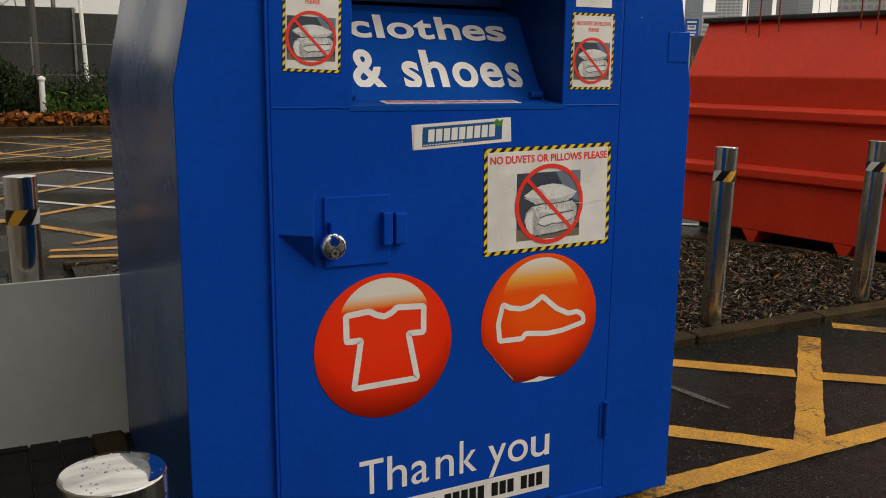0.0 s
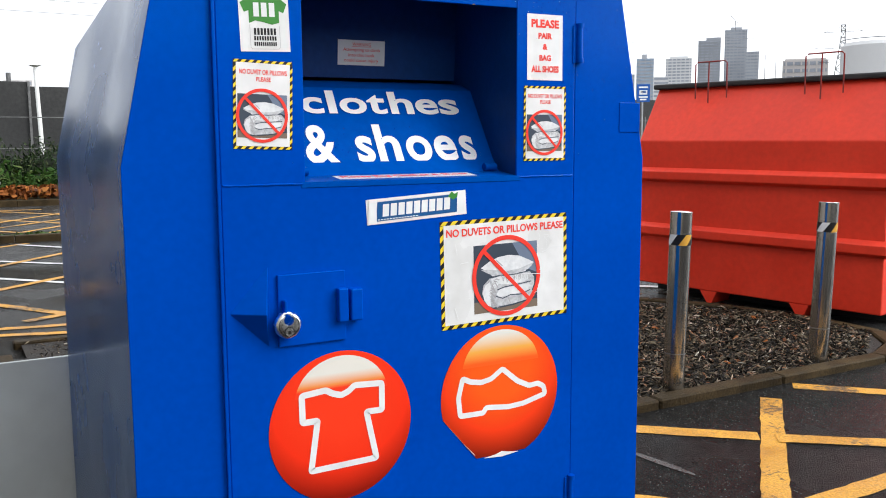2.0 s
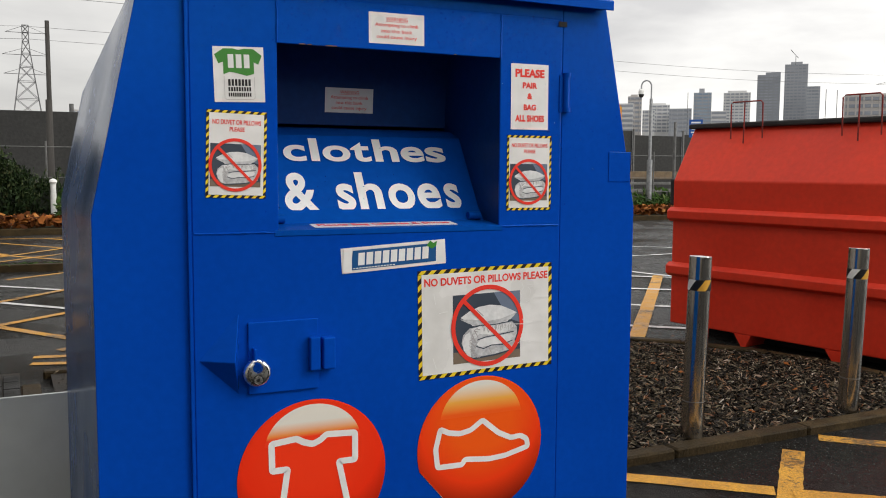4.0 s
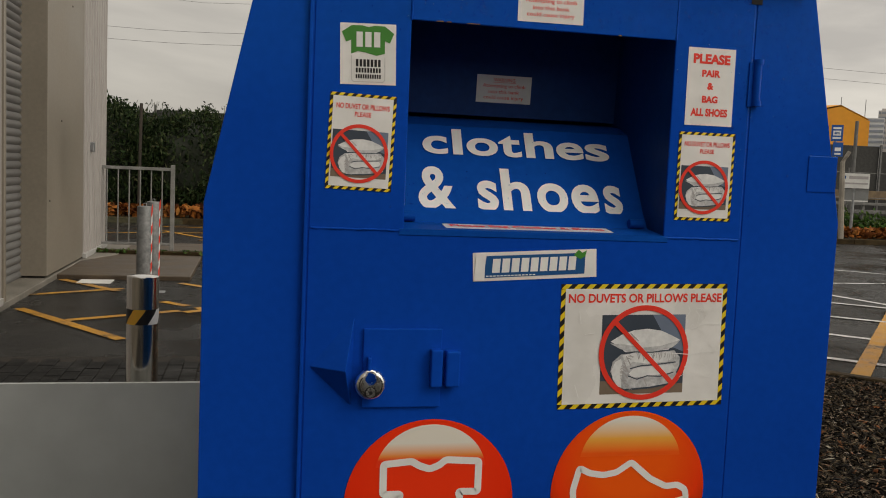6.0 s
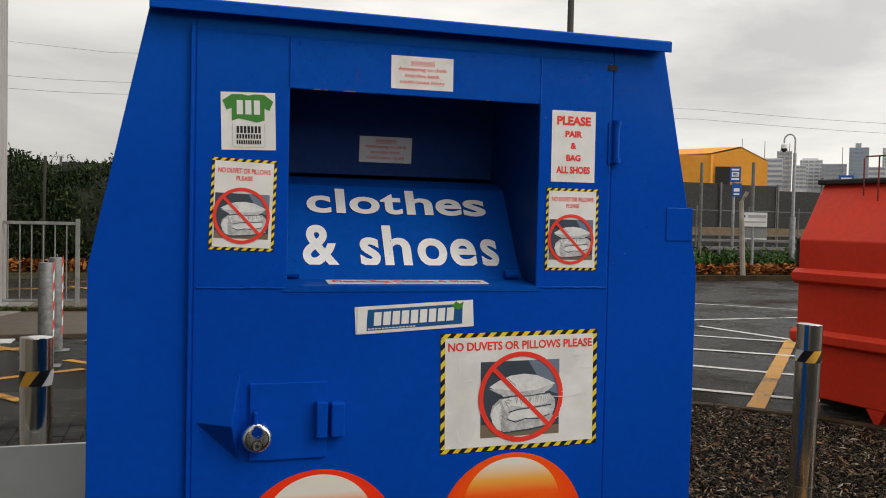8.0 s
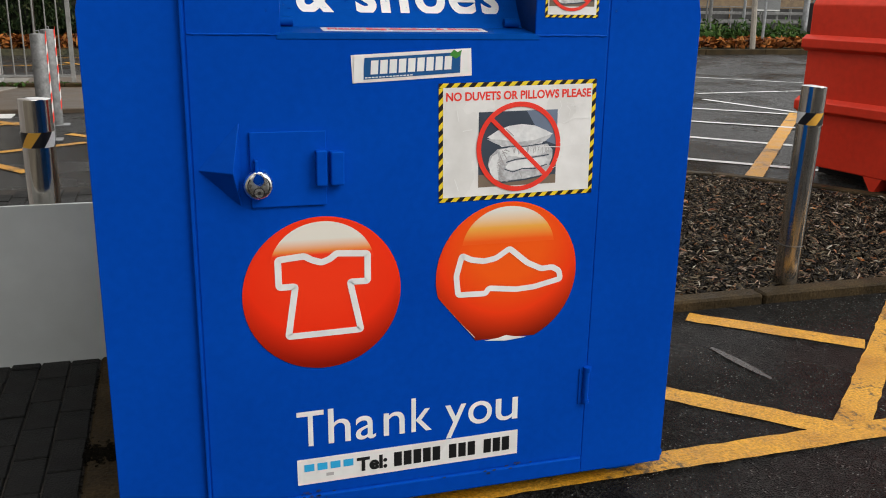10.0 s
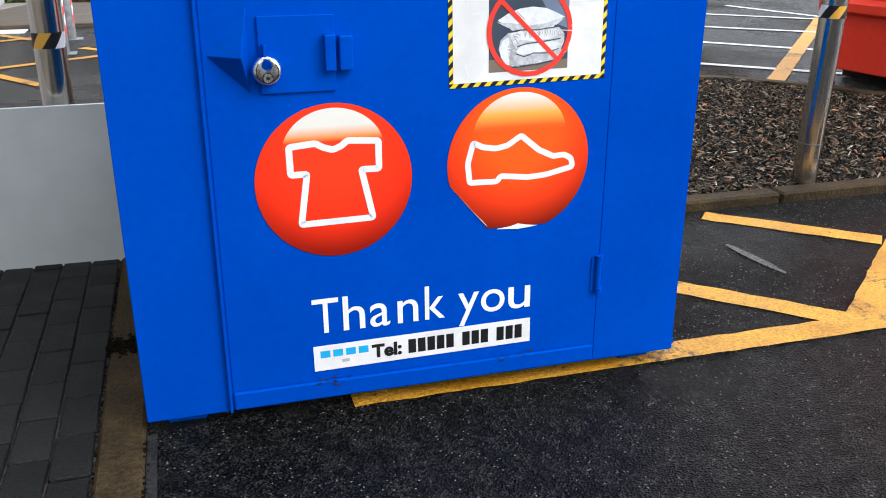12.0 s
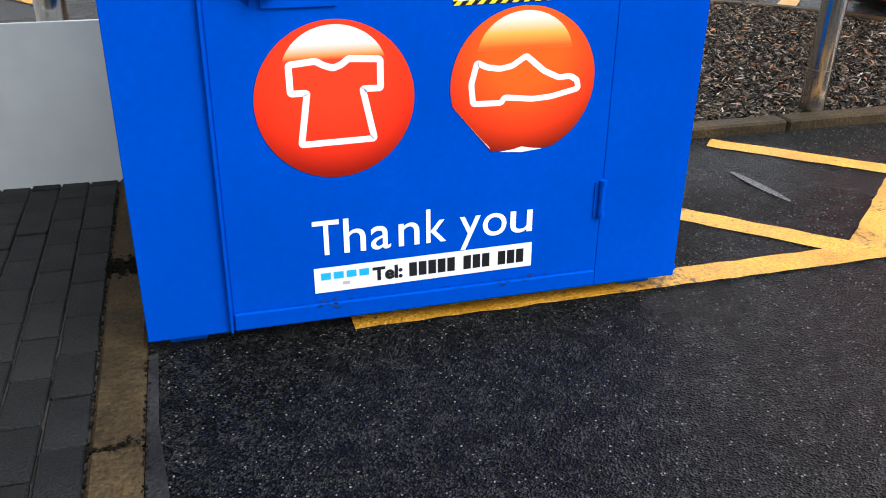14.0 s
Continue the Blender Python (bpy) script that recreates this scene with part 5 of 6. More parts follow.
# ---- details of the warehouse and the yard ----
bm = bmesh.new()
box(bm, WX - 0.001, WX + 0.006, 4.88, 5.23, 0.0, 7.0)
part("dark_joint", bm, DARK, wall, "dark open joint in the cladding")
bm = bmesh.new()
box(bm, WX - 0.005, WX + 0.040, 5.20, 5.25, 0.10, 7.0, 0.003)
part("corner_trim", bm, WHITE_PAINT, wall)
bm = bmesh.new()
box(bm, WX - 0.005, WX + 0.045, 6.52, 6.60, 0.08, 7.0, 0.003)
part("corner_trim", bm, CLADDING, wall)
for y0, y1 in ((5.25, 6.52), (1.0, 4.86)):
    bm = bmesh.new()
    box(bm, WX - 0.002, WX + 0.045, y0, y1, 0.06, 0.125, 0.004)
    part("skirt", bm, RAIL_PALE, wall)
bm = bmesh.new()
box(bm, WX - 0.002, WX + 0.045, 10.52, 12.3, 0.06, 0.125, 0.004)
part("skirt", bm, RAIL_PALE, wall2)
bm = bmesh.new()
box(bm, WX + 0.02, WX + 0.075, 10.85, 10.97, 1.47, 1.60, 0.006)
part("socket_box", bm, GALV, wall2, "small grey socket box")
bm = bmesh.new()
box(bm, WX - 0.60, WX - 0.30, 6.4, 8.6, 0, 7.0)
part("shutter_backing", bm, DARK, shut)
bm = bmesh.new()
prism(bm, [(WX - 0.4, 6.5), (WX + 0.02, 6.5), (WX + 0.02, 10.3), (WX + 0.35, 11.2), (WX + 0.35, 12.6), (WX - 0.4, 12.6)], -0.05, 0.06, axis="z", bevel=0.008)
tagged(part("plinth", bm, surface("plinth_concrete", (0.13, 0.12, 0.10), (0.22, 0.20, 0.17), 3, 0.6, bump=0.003, bump_scale=50, fine=0.2)), "stained concrete plinth along the warehouse wall", "plinth", kind="structure")
bm = bmesh.new()
for k, z in enumerate((0.9, 1.8, 3.2)):
    tube(bm, [(WX + 0.0005, 8.55 + 0.6 * k, z), (WX + 0.006, 8.55 + 0.6 * k, z)], 0.012, 8)
part("bolt_head", bm, DARK, wall2)


POST_GALV = surface("spangled_galvanised", (0.13, 0.135, 0.135), (0.24, 0.245, 0.245), 22, 0.5, metal=0.35, fine=0.15)


def removable_post(x, y, turn):
    e = thing("security_post", (x, y, 0), "grey galvanised removable security post with red and white strip", "post", "removable security posts")
    part("tube", lathe(bmesh.new(), [(0.070, 0.0), (0.070, 0.955), (0.066, 0.962), (0.02, 0.966)], x, y, 28), POST_GALV, e, smooth=True)
    bm = bmesh.new()
    for k in range(9):
        z = 0.16 + k * 0.088
        for i in range(3):
            a, b = turn + 0.22 + 0.22 * i, turn + 0.22 + 0.22 * (i + 1)
            s = 0.02
            q = [(x + 0.0712 * math.cos(a), y + 0.0712 * math.sin(a), z + s * i), (x + 0.0712 * math.cos(b), y + 0.0712 * math.sin(b), z + s * (i + 1)),
                 (x + 0.0712 * math.cos(b), y + 0.0712 * math.sin(b), z + 0.088 + s * (i + 1)), (x + 0.0712 * math.cos(a), y + 0.0712 * math.sin(a), z + 0.088 + s * i)]
            bm.faces.new([bm.verts.new(p) for p in q]).material_index = k % 2
    part("reflective_strip", bm, [RED_INK, WHITE_INK], e, "red and white reflective strip")
    part("lifting_eye", tube(bmesh.new(), [(x - 0.015, y, 0.962), (x - 0.012, y, 0.99), (x + 0.012, y, 0.99), (x + 0.015, y, 0.962)], 0.005, 8), GALV, e)
    part("base_plate", box(bmesh.new(), x - 0.10, x + 0.13, y - 0.08, y + 0.08, 0.0, 0.012, 0.003), GALV, e)


removable_post(-1.70, 6.86, -0.70)
removable_post(-1.725, 7.85, -0.70)

rail = thing("railing", (-2.3, 11.9, 0.05), "grey painted steel pedestrian railing", "railing")
part("post", box(bmesh.new(), -1.905, -1.845, 11.87, 11.93, 0.05, 1.33, 0.004), RAIL_PAINT, rail)
part("top_rail", box(bmesh.new(), -2.90, -1.905, 11.88, 11.92, 1.24, 1.285, 0.004), RAIL_PAINT, rail)
part("bottom_rail", box(bmesh.new(), -2.90, -1.905, 11.88, 11.92, 0.13, 0.165, 0.004), RAIL_PAINT, rail)
for k in range(6):
    x = -2.80 + 0.155 * k
    part("bar", tube(bmesh.new(), [(x, 11.9, 0.165), (x, 11.9, 1.24)], 0.010, 8), RAIL_PAINT, rail, smooth=True)

# water drops on the nearest bollard
drops = random.Random(12)
DROP = bpy.data.materials.new("water_drop")
DROP.use_nodes = True
DROP.node_tree.nodes["Principled BSDF"].inputs["Base Color"].default_value = (0.35, 0.5, 0.75, 1)
DROP.node_tree.nodes["Principled BSDF"].inputs["Transmission Weight"].default_value = 1.0
DROP.node_tree.nodes["Principled BSDF"].inputs["Roughness"].default_value = 0.03
DROP.node_tree.nodes["Principled BSDF"].inputs["IOR"].default_value = 1.33
bm = bmesh.new()
for k in range(30):
    r, a = 0.052 * math.sqrt(drops.random()), drops.uniform(0, 6.28)
    s = drops.uniform(0.0008, 0.0022)
    m = Matrix.Translation((-1.10 + r * math.cos(a), -1.115 + r * math.sin(a), 0.9322 + 0.0042 * (1 - (r / 0.0545) ** 2))) @ Matrix.Diagonal((s, s * drops.uniform(0.6, 1), s * 0.5, 1))
    bmesh.ops.create_icosphere(bm, subdivisions=1, radius=1.0, matrix=m)
for k in range(12):
    a, z = drops.uniform(-2.6, -0.2), drops.uniform(0.815, 0.915)
    s = drops.uniform(0.001, 0.0022)
    m = Matrix.Translation((-1.10 + 0.0574 * math.cos(a), -1.115 + 0.0574 * math.sin(a), z)) @ Matrix.Scale(s, 4)
    bmesh.ops.create_icosphere(bm, subdivisions=1, radius=1.0, matrix=m)
tagged(part("water_drops", bm, DROP, smooth=True), "rain drops on the steel bollard", "water drops", kind="stuff")
bm = bmesh.new()
for k in range(900):
    if k < 420:
        x, z = drops.uniform(0.25, 0.66), 1.86 - abs(drops.gauss(0, 0.14))
    elif k < 700:
        x, z = drops.uniform(-0.37, 0.24), 1.85 - drops.random() * 0.10
    else:
        x, z = drops.uniform(-0.56, 0.66), 1.85 - abs(drops.gauss(0, 0.25))
    if x > edge_x(z, 1) - 0.01 or (AX0 < x < AX1 and z < AZ1) or z < 1.3:
        continue
    s = drops.uniform(0.0010, 0.0027)
    y = -0.0055 if AX0 < x < AX1 else -0.004 if SX0 < x < SX1 else 0.0
    bmesh.ops.create_icosphere(bm, subdivisions=1, radius=1.0, matrix=Matrix.Translation((x, y, z)) @ Matrix.Diagonal((s, s * 0.5, s * drops.uniform(1, 1.5), 1)))
for k in range(160):
    x, v = drops.uniform(AX0 + 0.02, AX1 - 0.03), abs(drops.gauss(0, 0.035))
    s = drops.uniform(0.0009, 0.0022)
    bmesh.ops.create_icosphere(bm, subdivisions=1, radius=1.0, matrix=Matrix.Translation((x, 0.122 + 0.524 * v, 1.330 + 0.852 * v)) @ Matrix.Scale(s, 4))
tagged(part("rain_drops", bm, DROP, smooth=True), "fine rain drops on the blue paint", "rain drops", kind="stuff")

# unseen wall added behind the camera to shape reflections and bounced light
bm = bmesh.new()
box(bm, -28, 26, -14.4, -14.0, 0, 3.2)
tagged(part("reflection_wall", bm, surface("grey_render", (0.30, 0.29, 0.275), (0.38, 0.37, 0.35), 0.6, 0.5)), "plain pale grey wall added unseen behind the camera", "wall", kind="structure")


# ---- verge, hedge and distance ----
EYE_AT = Vector((-0.7, -2.1, 1.42))


def far(bearing, distance, rise=None, z=None):
    b = radians(bearing)
    h = EYE_AT.z + distance * math.tan(radians(rise)) if z is None else z
    return Vector((EYE_AT.x + distance * math.sin(b), EYE_AT.y + distance * math.cos(b), h))


VERGE = surface("verge_soil", (0.03, 0.032, 0.015), (0.07, 0.06, 0.03), 3, 0.9, bump=0.02, bump_scale=20, fine=0.4)
kerb_run("kerb_far", [(-12.0, 18.75), (2.0, 18.35), (34.0, 18.2)], 0.14, 0.13, "grey concrete kerb along the far verge", 1.8)
bm = bmesh.new()
box(bm, -40, 60, 18.4, 26.0, -0.1, 0.12)
tagged(part("verge", bm, VERGE), "muddy green verge behind the far kerb", "verge", kind="structure")
kerb_run("kerb_island", [(-3.6, 11.45), (3.0, 11.05)], 0.14, 0.10, "mossy kerb of a narrow car park island", 1.5)
vr = random.Random(21)
scatter("verge_leaves", [(vr.uniform(-14, 26), 18.55 + abs(vr.gauss(0, 0.5)), 0.16 + vr.random() * 0.22) for i in range(9000)], LEAF_FALL, "orange fallen leaves banked along the verge", "leaves", (0.08, 0.20), vr, 0.2, 0.8, 0.7)
scatter("verge_grass", [(vr.uniform(0, 28), 19.4 + abs(vr.gauss(0, 0.6)), 0.2 + abs(vr.gauss(0, 0.24))) for i in range(14000)], GRASS, "green grass and ivy on the verge", "grass", (0.10, 0.24), vr, 0.2, 0.4, 0.9)
scatter("island_moss", [(vr.uniform(-3.4, 2.8), 11.35 + vr.gauss(0, 0.06), 0.09) for i in range(700)], GRASS, "moss and weeds on the island kerb", "moss", (0.03, 0.09), vr, 0.2, 0.6, 0.9)


def hedge(name, x0, x1, y0, y1, top, count, label, seed):
    r = random.Random(seed)
    bm = bmesh.new()
    e = thing(name, ((x0 + x1) / 2, (y0 + y1) / 2, 0.1), label, "hedge")
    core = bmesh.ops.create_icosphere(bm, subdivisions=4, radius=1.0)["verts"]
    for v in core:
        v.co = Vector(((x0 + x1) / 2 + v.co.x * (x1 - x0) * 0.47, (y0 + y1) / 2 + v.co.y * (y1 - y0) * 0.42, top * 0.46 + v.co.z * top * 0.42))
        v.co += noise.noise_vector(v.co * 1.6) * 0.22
    # near-black core: the shade between the leaves is put in as colour
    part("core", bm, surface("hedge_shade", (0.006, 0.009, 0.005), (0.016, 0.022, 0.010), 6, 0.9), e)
    v, f = [], []
    for i in range(int(count * 1.7)):
        a, b = r.uniform(0, 6.28), r.uniform(-0.9, 1.0)
        k = math.sqrt(max(0, 1 - b * b))
        p = Vector(((x0 + x1) / 2 + (abs(math.cos(a)) ** 0.6 * math.copysign(1, math.cos(a))) * max(k, 0.35) * (x1 - x0) * 0.5, (y0 + y1) / 2 + math.sin(a) * max(k, 0.5) * (y1 - y0) * 0.5, top * 0.48 + b * top * 0.46))
        p += noise.noise_vector(p * 1.4) * 0.34 + Vector((r.gauss(0, 0.08), r.gauss(0, 0.08), r.gauss(0, 0.10)))
        s = r.uniform(0.035, 0.085)
        m = Matrix.Translation(p) @ Euler((r.uniform(0, 6.28), r.uniform(0, 6.28), r.uniform(0, 6.28))).to_matrix().to_4x4()
        j = len(v)
        v += [tuple(m @ Vector(c)) for c in ((-s, 0, 0), (0, -s * 0.42, 0.01), (s, 0, -0.01), (0, s * 0.42, 0.01))]
        f += [(j, j + 1, j + 2), (j, j + 2, j + 3)]
    me = bpy.data.meshes.new("foliage")
    me.from_pydata(v, [], f)
    me.materials.append(LEAF_DARK)
    ob = new("foliage", me)
    ob.parent = e
    ob.matrix_parent_inverse = Matrix.Translation(-ROOTS[e.name])
    ob["kind"] = "stuff"
    bm = bmesh.new()
    for i in range(int(9 * (x1 - x0))):
        x = r.uniform(x0 + 0.2, x1 - 0.2)
        base = Vector((x, r.uniform(y0, y1), top * 0.86))
        tip = base + Vector((r.gauss(0, 0.16), r.gauss(0, 0.1), r.uniform(0.15, 0.55)))
        tube(bm, [base, base.lerp(tip, 0.5) + Vector((r.gauss(0, 0.03), 0, 0)), tip], 0.010, 5, r_end=0.004)
        for k in range(13):
            p = base.lerp(tip, r.uniform(0.35, 1.0)) + Vector((r.gauss(0, 0.05), r.gauss(0, 0.05), r.gauss(0, 0.04)))
            s = r.uniform(0.028, 0.060)
            m = Matrix.Translation(p) @ Euler((r.uniform(0, 6.28), r.uniform(0, 6.28), r.uniform(0, 6.28))).to_matrix().to_4x4()
            bm.faces.new([bm.verts.new(m @ Vector(c)) for c in ((-s, 0, 0), (0, -s * 0.4, 0), (s, 0, 0), (0, s * 0.4, 0))])
    ob = part("twigs", bm, LEAF_DARK, e)
    ob["kind"] = "stuff"


hedge("hedge", -6.2, -2.6, 19.6, 21.8, 2.75, 9000, "tall dark evergreen hedge with loose top twigs", 31)
hedge("hedge", -3.4, -0.9, 19.5, 21.4, 2.55, 7000, "dark evergreen hedge beside the car park", 32)
hedge("hedge", -1.7, -0.6, 19.9, 21.2, 1.5, 2400, "low dark shrub at the end of the hedge", 33)
hedge("hedge", -0.9, 3.4, 20.6, 21.9, 1.05, 5000, "low dark bramble along the far verge", 34)
bm = tube(bmesh.new(), [(-3.25, 19.45, 0.1), (-3.22, 19.45, 2.65)], 0.035, 8)
tagged(part("timber_post", bm, surface("weathered_timber", (0.02, 0.016, 0.012), (0.05, 0.04, 0.03), 6, 0.8, stretch=(1, 1, 0.1))), "weathered dark timber post in front of the hedge", "post")
bm = box(bmesh.new(), -5.6, -4.35, 19.3, 19.6, 0.1, 2.55, 0.02)
tagged(part("dark_container", bm, surface("dark_blue_steel", (0.008, 0.012, 0.02), (0.016, 0.02, 0.03), 2, 0.6)), "dark blue steel cabinet against the hedge", "cabinet")

# long grey screen fence
FENCE = surface("grey_screen", (0.015, 0.015, 0.0145), (0.040, 0.040, 0.038), 0.5, 0.85, bump=0.01, bump_scale=9, fine=0.25)
fence = thing("screen_fence", (10, 31, 0), "grey screened site fence with galvanised posts", "fence")
for k in range(34):
    x = -36 + 2.9 * k
    part("panel", box(bmesh.new(), x + 0.03, x + 2.87, 31.0, 31.05, 0.1, 3.15 + 0.14 * math.sin(k * 1.7), 0.01), FENCE, fence)
    part("post", box(bmesh.new(), x - 0.04, x + 0.04, 30.9, 30.98, 0.0, 3.3, 0.01), DULL_STEEL, fence)
barrier = thing("crash_barrier", (14, 27, 0), "galvanised steel crash barrier with tan hoarding", "barrier")
TAN = surface("tan_hoarding", (0.10, 0.068, 0.038), (0.19, 0.13, 0.07), 4, 0.7, fine=0.3)
part("hoarding", box(bmesh.new(), 11, 40, 28.0, 28.05, 1.05, 1.38, 0.01), TAN, barrier, "tan mesh hoarding strip")
for z in (0.55, 0.85):
    part("beam", box(bmesh.new(), 9, 40, 26.6, 26.66, z, z + 0.10, 0.01), DULL_STEEL, barrier)
for k in range(6, 17):
    part("barrier_post", box(bmesh.new(), -7 + 2.8 * k, -6.9 + 2.8 * k, 26.67, 26.77, 0, 1.0, 0.01), DULL_STEEL, barrier)
mesh_f = thing("mesh_fence", (10, 23.5, 0), "thin wire fence with steel rails above the verge", "fence")
for z in (0.75, 1.15, 1.95):
    part("wire_rail", tube(bmesh.new(), [(-6, 23.5, z), (34, 23.5, z)], 0.014, 6), DULL_STEEL, mesh_f)
for k in range(21):
    part("fence_post", tube(bmesh.new(), [(-6 + 2.0 * k, 23.5, 0.1), (-6 + 2.0 * k, 23.5, 2.1)], 0.026, 8), DULL_STEEL, mesh_f)


def pole(name, bearing, distance, z0, rise, radius, material, label, top=None, lean=0.0, category="pole"):
    a, b = far(bearing, distance, z=z0), far(bearing + lean, distance, rise)
    e = thing(name, tuple(a), label, category)
    part("shaft", tube(bmesh.new(), [a, a.lerp(b, 0.5), b], radius, 10, r_end=radius * 0.8), material, e, smooth=True)
    if top:
        part("head", lathe(bmesh.new(), [(radius * 0.8, b.z), (radius * top, b.z + 0.05), (radius * top * 0.8, b.z + 0.10), (0.01, b.z + 0.13)], b.x, b.y, 14), material, e, smooth=True)
    return e


CONCRETE = surface("pale_concrete", (0.20, 0.18, 0.15), (0.32, 0.29, 0.245), 3, 0.8, bump=0.004, bump_scale=40)
TIMBER = surface("dark_pole_timber", (0.035, 0.032, 0.03), (0.07, 0.065, 0.06), 5, 0.8, stretch=(1, 1, 0.1))
pole("timber_pole", 25.1, 22.0, 0.0, 15.3, 0.095, TIMBER, "tall dark timber pole behind the bank")
pole("timber_pole", 2.2, 60, 0, 8.35, 0.16, TIMBER, "dark timber telegraph pole")
pole("lamp_column", 4.6, 28, 0.0, 4.05, 0.065, WHITE_PAINT, "white lamp column with a round head", 2.6, -0.2, "street lamp")
pole("steel_pole", 3.2, 36, 0.0, 3.7, 0.10, DULL_STEEL, "grey steel pole behind the fence")
pole("steel_pole", 1.9, 30, 0.0, 3.9, 0.12, TIMBER, "dark steel pole behind the fence")
pole("steel_pole", 33.35, 29, 0.0, 3.9, 0.06, DULL_STEEL, "thin galvanised pole above the verge")
pole("steel_pole", 36.35, 30, 0.0, 3.9, 0.065, DULL_STEEL, "thin galvanised pole above the verge")
pole("steel_pole", 31.9, 30, 0.0, 3.0, 0.05, DULL_STEEL, "thin galvanised pole above the verge")
pole("steel_pole", 40.2, 33, 0.0, 3.0, 0.06, DULL_STEEL, "thin galvanised pole above the verge")
pole("marker_post", 1.8, 22.3, 0.0, -1.0, 0.075, WHITE_PAINT, "white painted marker post with dark cap on the verge", 1.2, 0, "marker post")
pole("marker_post", 7.3, 40, 0.0, 3.4, 0.10, TIMBER, "dark post with a lamp bracket", 3.0, 0, "post")

# leaning concrete post
a, b = far(35.95, 25.4, z=0.0), far(35.72, 25.4, 1.5)
c = far(36.05, 25.4, 2.15)
tagged(part("concrete_post", tube(bmesh.new(), [a, a.lerp(b, 0.6), b, b.lerp(c, 0.6), c], 0.075, 8, r_end=0.045), CONCRETE), "pale leaning concrete fence post with a bent top", "post")

BLUE_SIGN = print_ink("blue_sign", (0.012, 0.09, 0.36))


def sign_board(name, bearing, distance, rise0, rise1, half, material, label, bars, pole_to=None):
    a, b = far(bearing, distance, rise0), far(bearing, distance, rise1)
    e = thing(name, (a.x, a.y, pole_to if pole_to is not None else a.z), label, "sign")
    f = Face(((a.x + b.x) / 2, (a.y + b.y) / 2, (a.z + b.z) / 2), right=(math.cos(radians(bearing)), -math.sin(radians(bearing)), 0))
    h = b.z - a.z
    part("panel", slab(bmesh.new(), f, rect(0, 0, 2 * half, h), 0, 0.03), material, e)
    for u, v, w, t, m in bars:
        part("bar", flat(bmesh.new(), f, rect(u * half, v * h, w * half, t * h), 0.034), m, e)
    if pole_to is not None:
        part("pole", tube(bmesh.new(), [(a.x, a.y + 0.05, pole_to), (b.x, b.y + 0.05, b.z)], 0.04, 8), GALV, e)


sign_board("bus_stop_sign", 35.32, 27, 2.72, 3.66, 0.15, BLUE_SIGN, "blue bus stop flag sign with white marks", [(0, 0.30, 1.4, 0.12, WHITE_INK), (0, 0.0, 1.3, 0.30, WHITE_INK), (0, 0.0, 0.9, 0.16, BLUE_SIGN), (0, -0.30, 1.4, 0.12, WHITE_INK)], 0.1)
sign_board("bus_stop_sign", 35.42, 27, 1.85, 2.66, 0.13, BLUE_SIGN, "small blue sign below the bus stop flag", [(0, 0.0, 1.2, 0.26, WHITE_INK), (0, -0.32, 1.2, 0.12, WHITE_INK)])
sign_board("white_notice_board", 36.5, 26, 0.05, 0.90, 0.33, WHITE_PAINT, "white notice board on the fence with grey lines", [(-0.82, 0.22, 0.2, 0.2, NAVY_INK), (0.2, 0.22, 1.4, 0.2, GREY_INK), (0, -0.18, 1.8, 0.10, GREY_INK)], 0.0)
sign_board("notice_frame", 36.5, 26.05, -0.72, 0.03, 0.33, surface("grey_board", (0.20, 0.21, 0.21), (0.26, 0.27, 0.27), 3, 0.7), "grey lower board under the white notice", [(0, -0.45, 2.0, 0.10, WHITE_PAINT)], 0.0)
sign_board("blue_sign", 41.47, 37.2, 2.05, 3.14, 0.26, BLUE_SIGN, "blue bus stop sign with white marks behind the skip", [(0, 0.33, 1.4, 0.09, WHITE_INK), (0, 0.04, 1.2, 0.24, WHITE_INK), (0, 0.06, 0.8, 0.12, BLUE_SIGN), (0, -0.22, 1.4, 0.08, WHITE_INK), (0, -0.36, 1.0, 0.08, WHITE_INK)], 0.1)

# camera column
a = far(38.65, 28, z=0.1)
cc = thing("cctv_column", tuple(a), "grey galvanised camera column with a swan neck", "camera column")
part("shaft", tube(bmesh.new(), [a, (a.x, a.y, 3.6)], 0.05, 12), GALV, cc, smooth=True)
part("sleeve", tube(bmesh.new(), [a, (a.x, a.y, 1.75)], 0.085, 12), GALV, cc, smooth=True)
rt = Vector((math.cos(radians(38.65)), -math.sin(radians(38.65)), 0))
neck = [Vector((a.x, a.y, 3.6)), Vector((a.x, a.y, 3.95))] + [Vector((a.x, a.y, 3.98)) - rt * (0.15 - 0.15 * math.cos(radians(t))) + Vector((0, 0, 0.17 * math.sin(radians(t)))) for t in range(10, 181, 17)] + [Vector((a.x, a.y, 3.88)) - rt * 0.30]
part("swan_neck", tube(bmesh.new(), neck, 0.024, 8), GALV, cc, smooth=True)
p = Vector((a.x, a.y, 3.70)) - rt * 0.30
dome = part("camera_dome", lathe(bmesh.new(), [(0.03, p.z + 0.20), (0.085, p.z + 0.15), (0.09, p.z + 0.04)], p.x, p.y, 16), WHITE_PAINT, cc, smooth=True)
part("dome_glass", lathe(bmesh.new(), [(0.085, p.z + 0.04), (0.075, p.z - 0.02), (0.04, p.z - 0.06), (0.01, p.z - 0.065)], p.x, p.y, 16), DARK, dome, smooth=True)

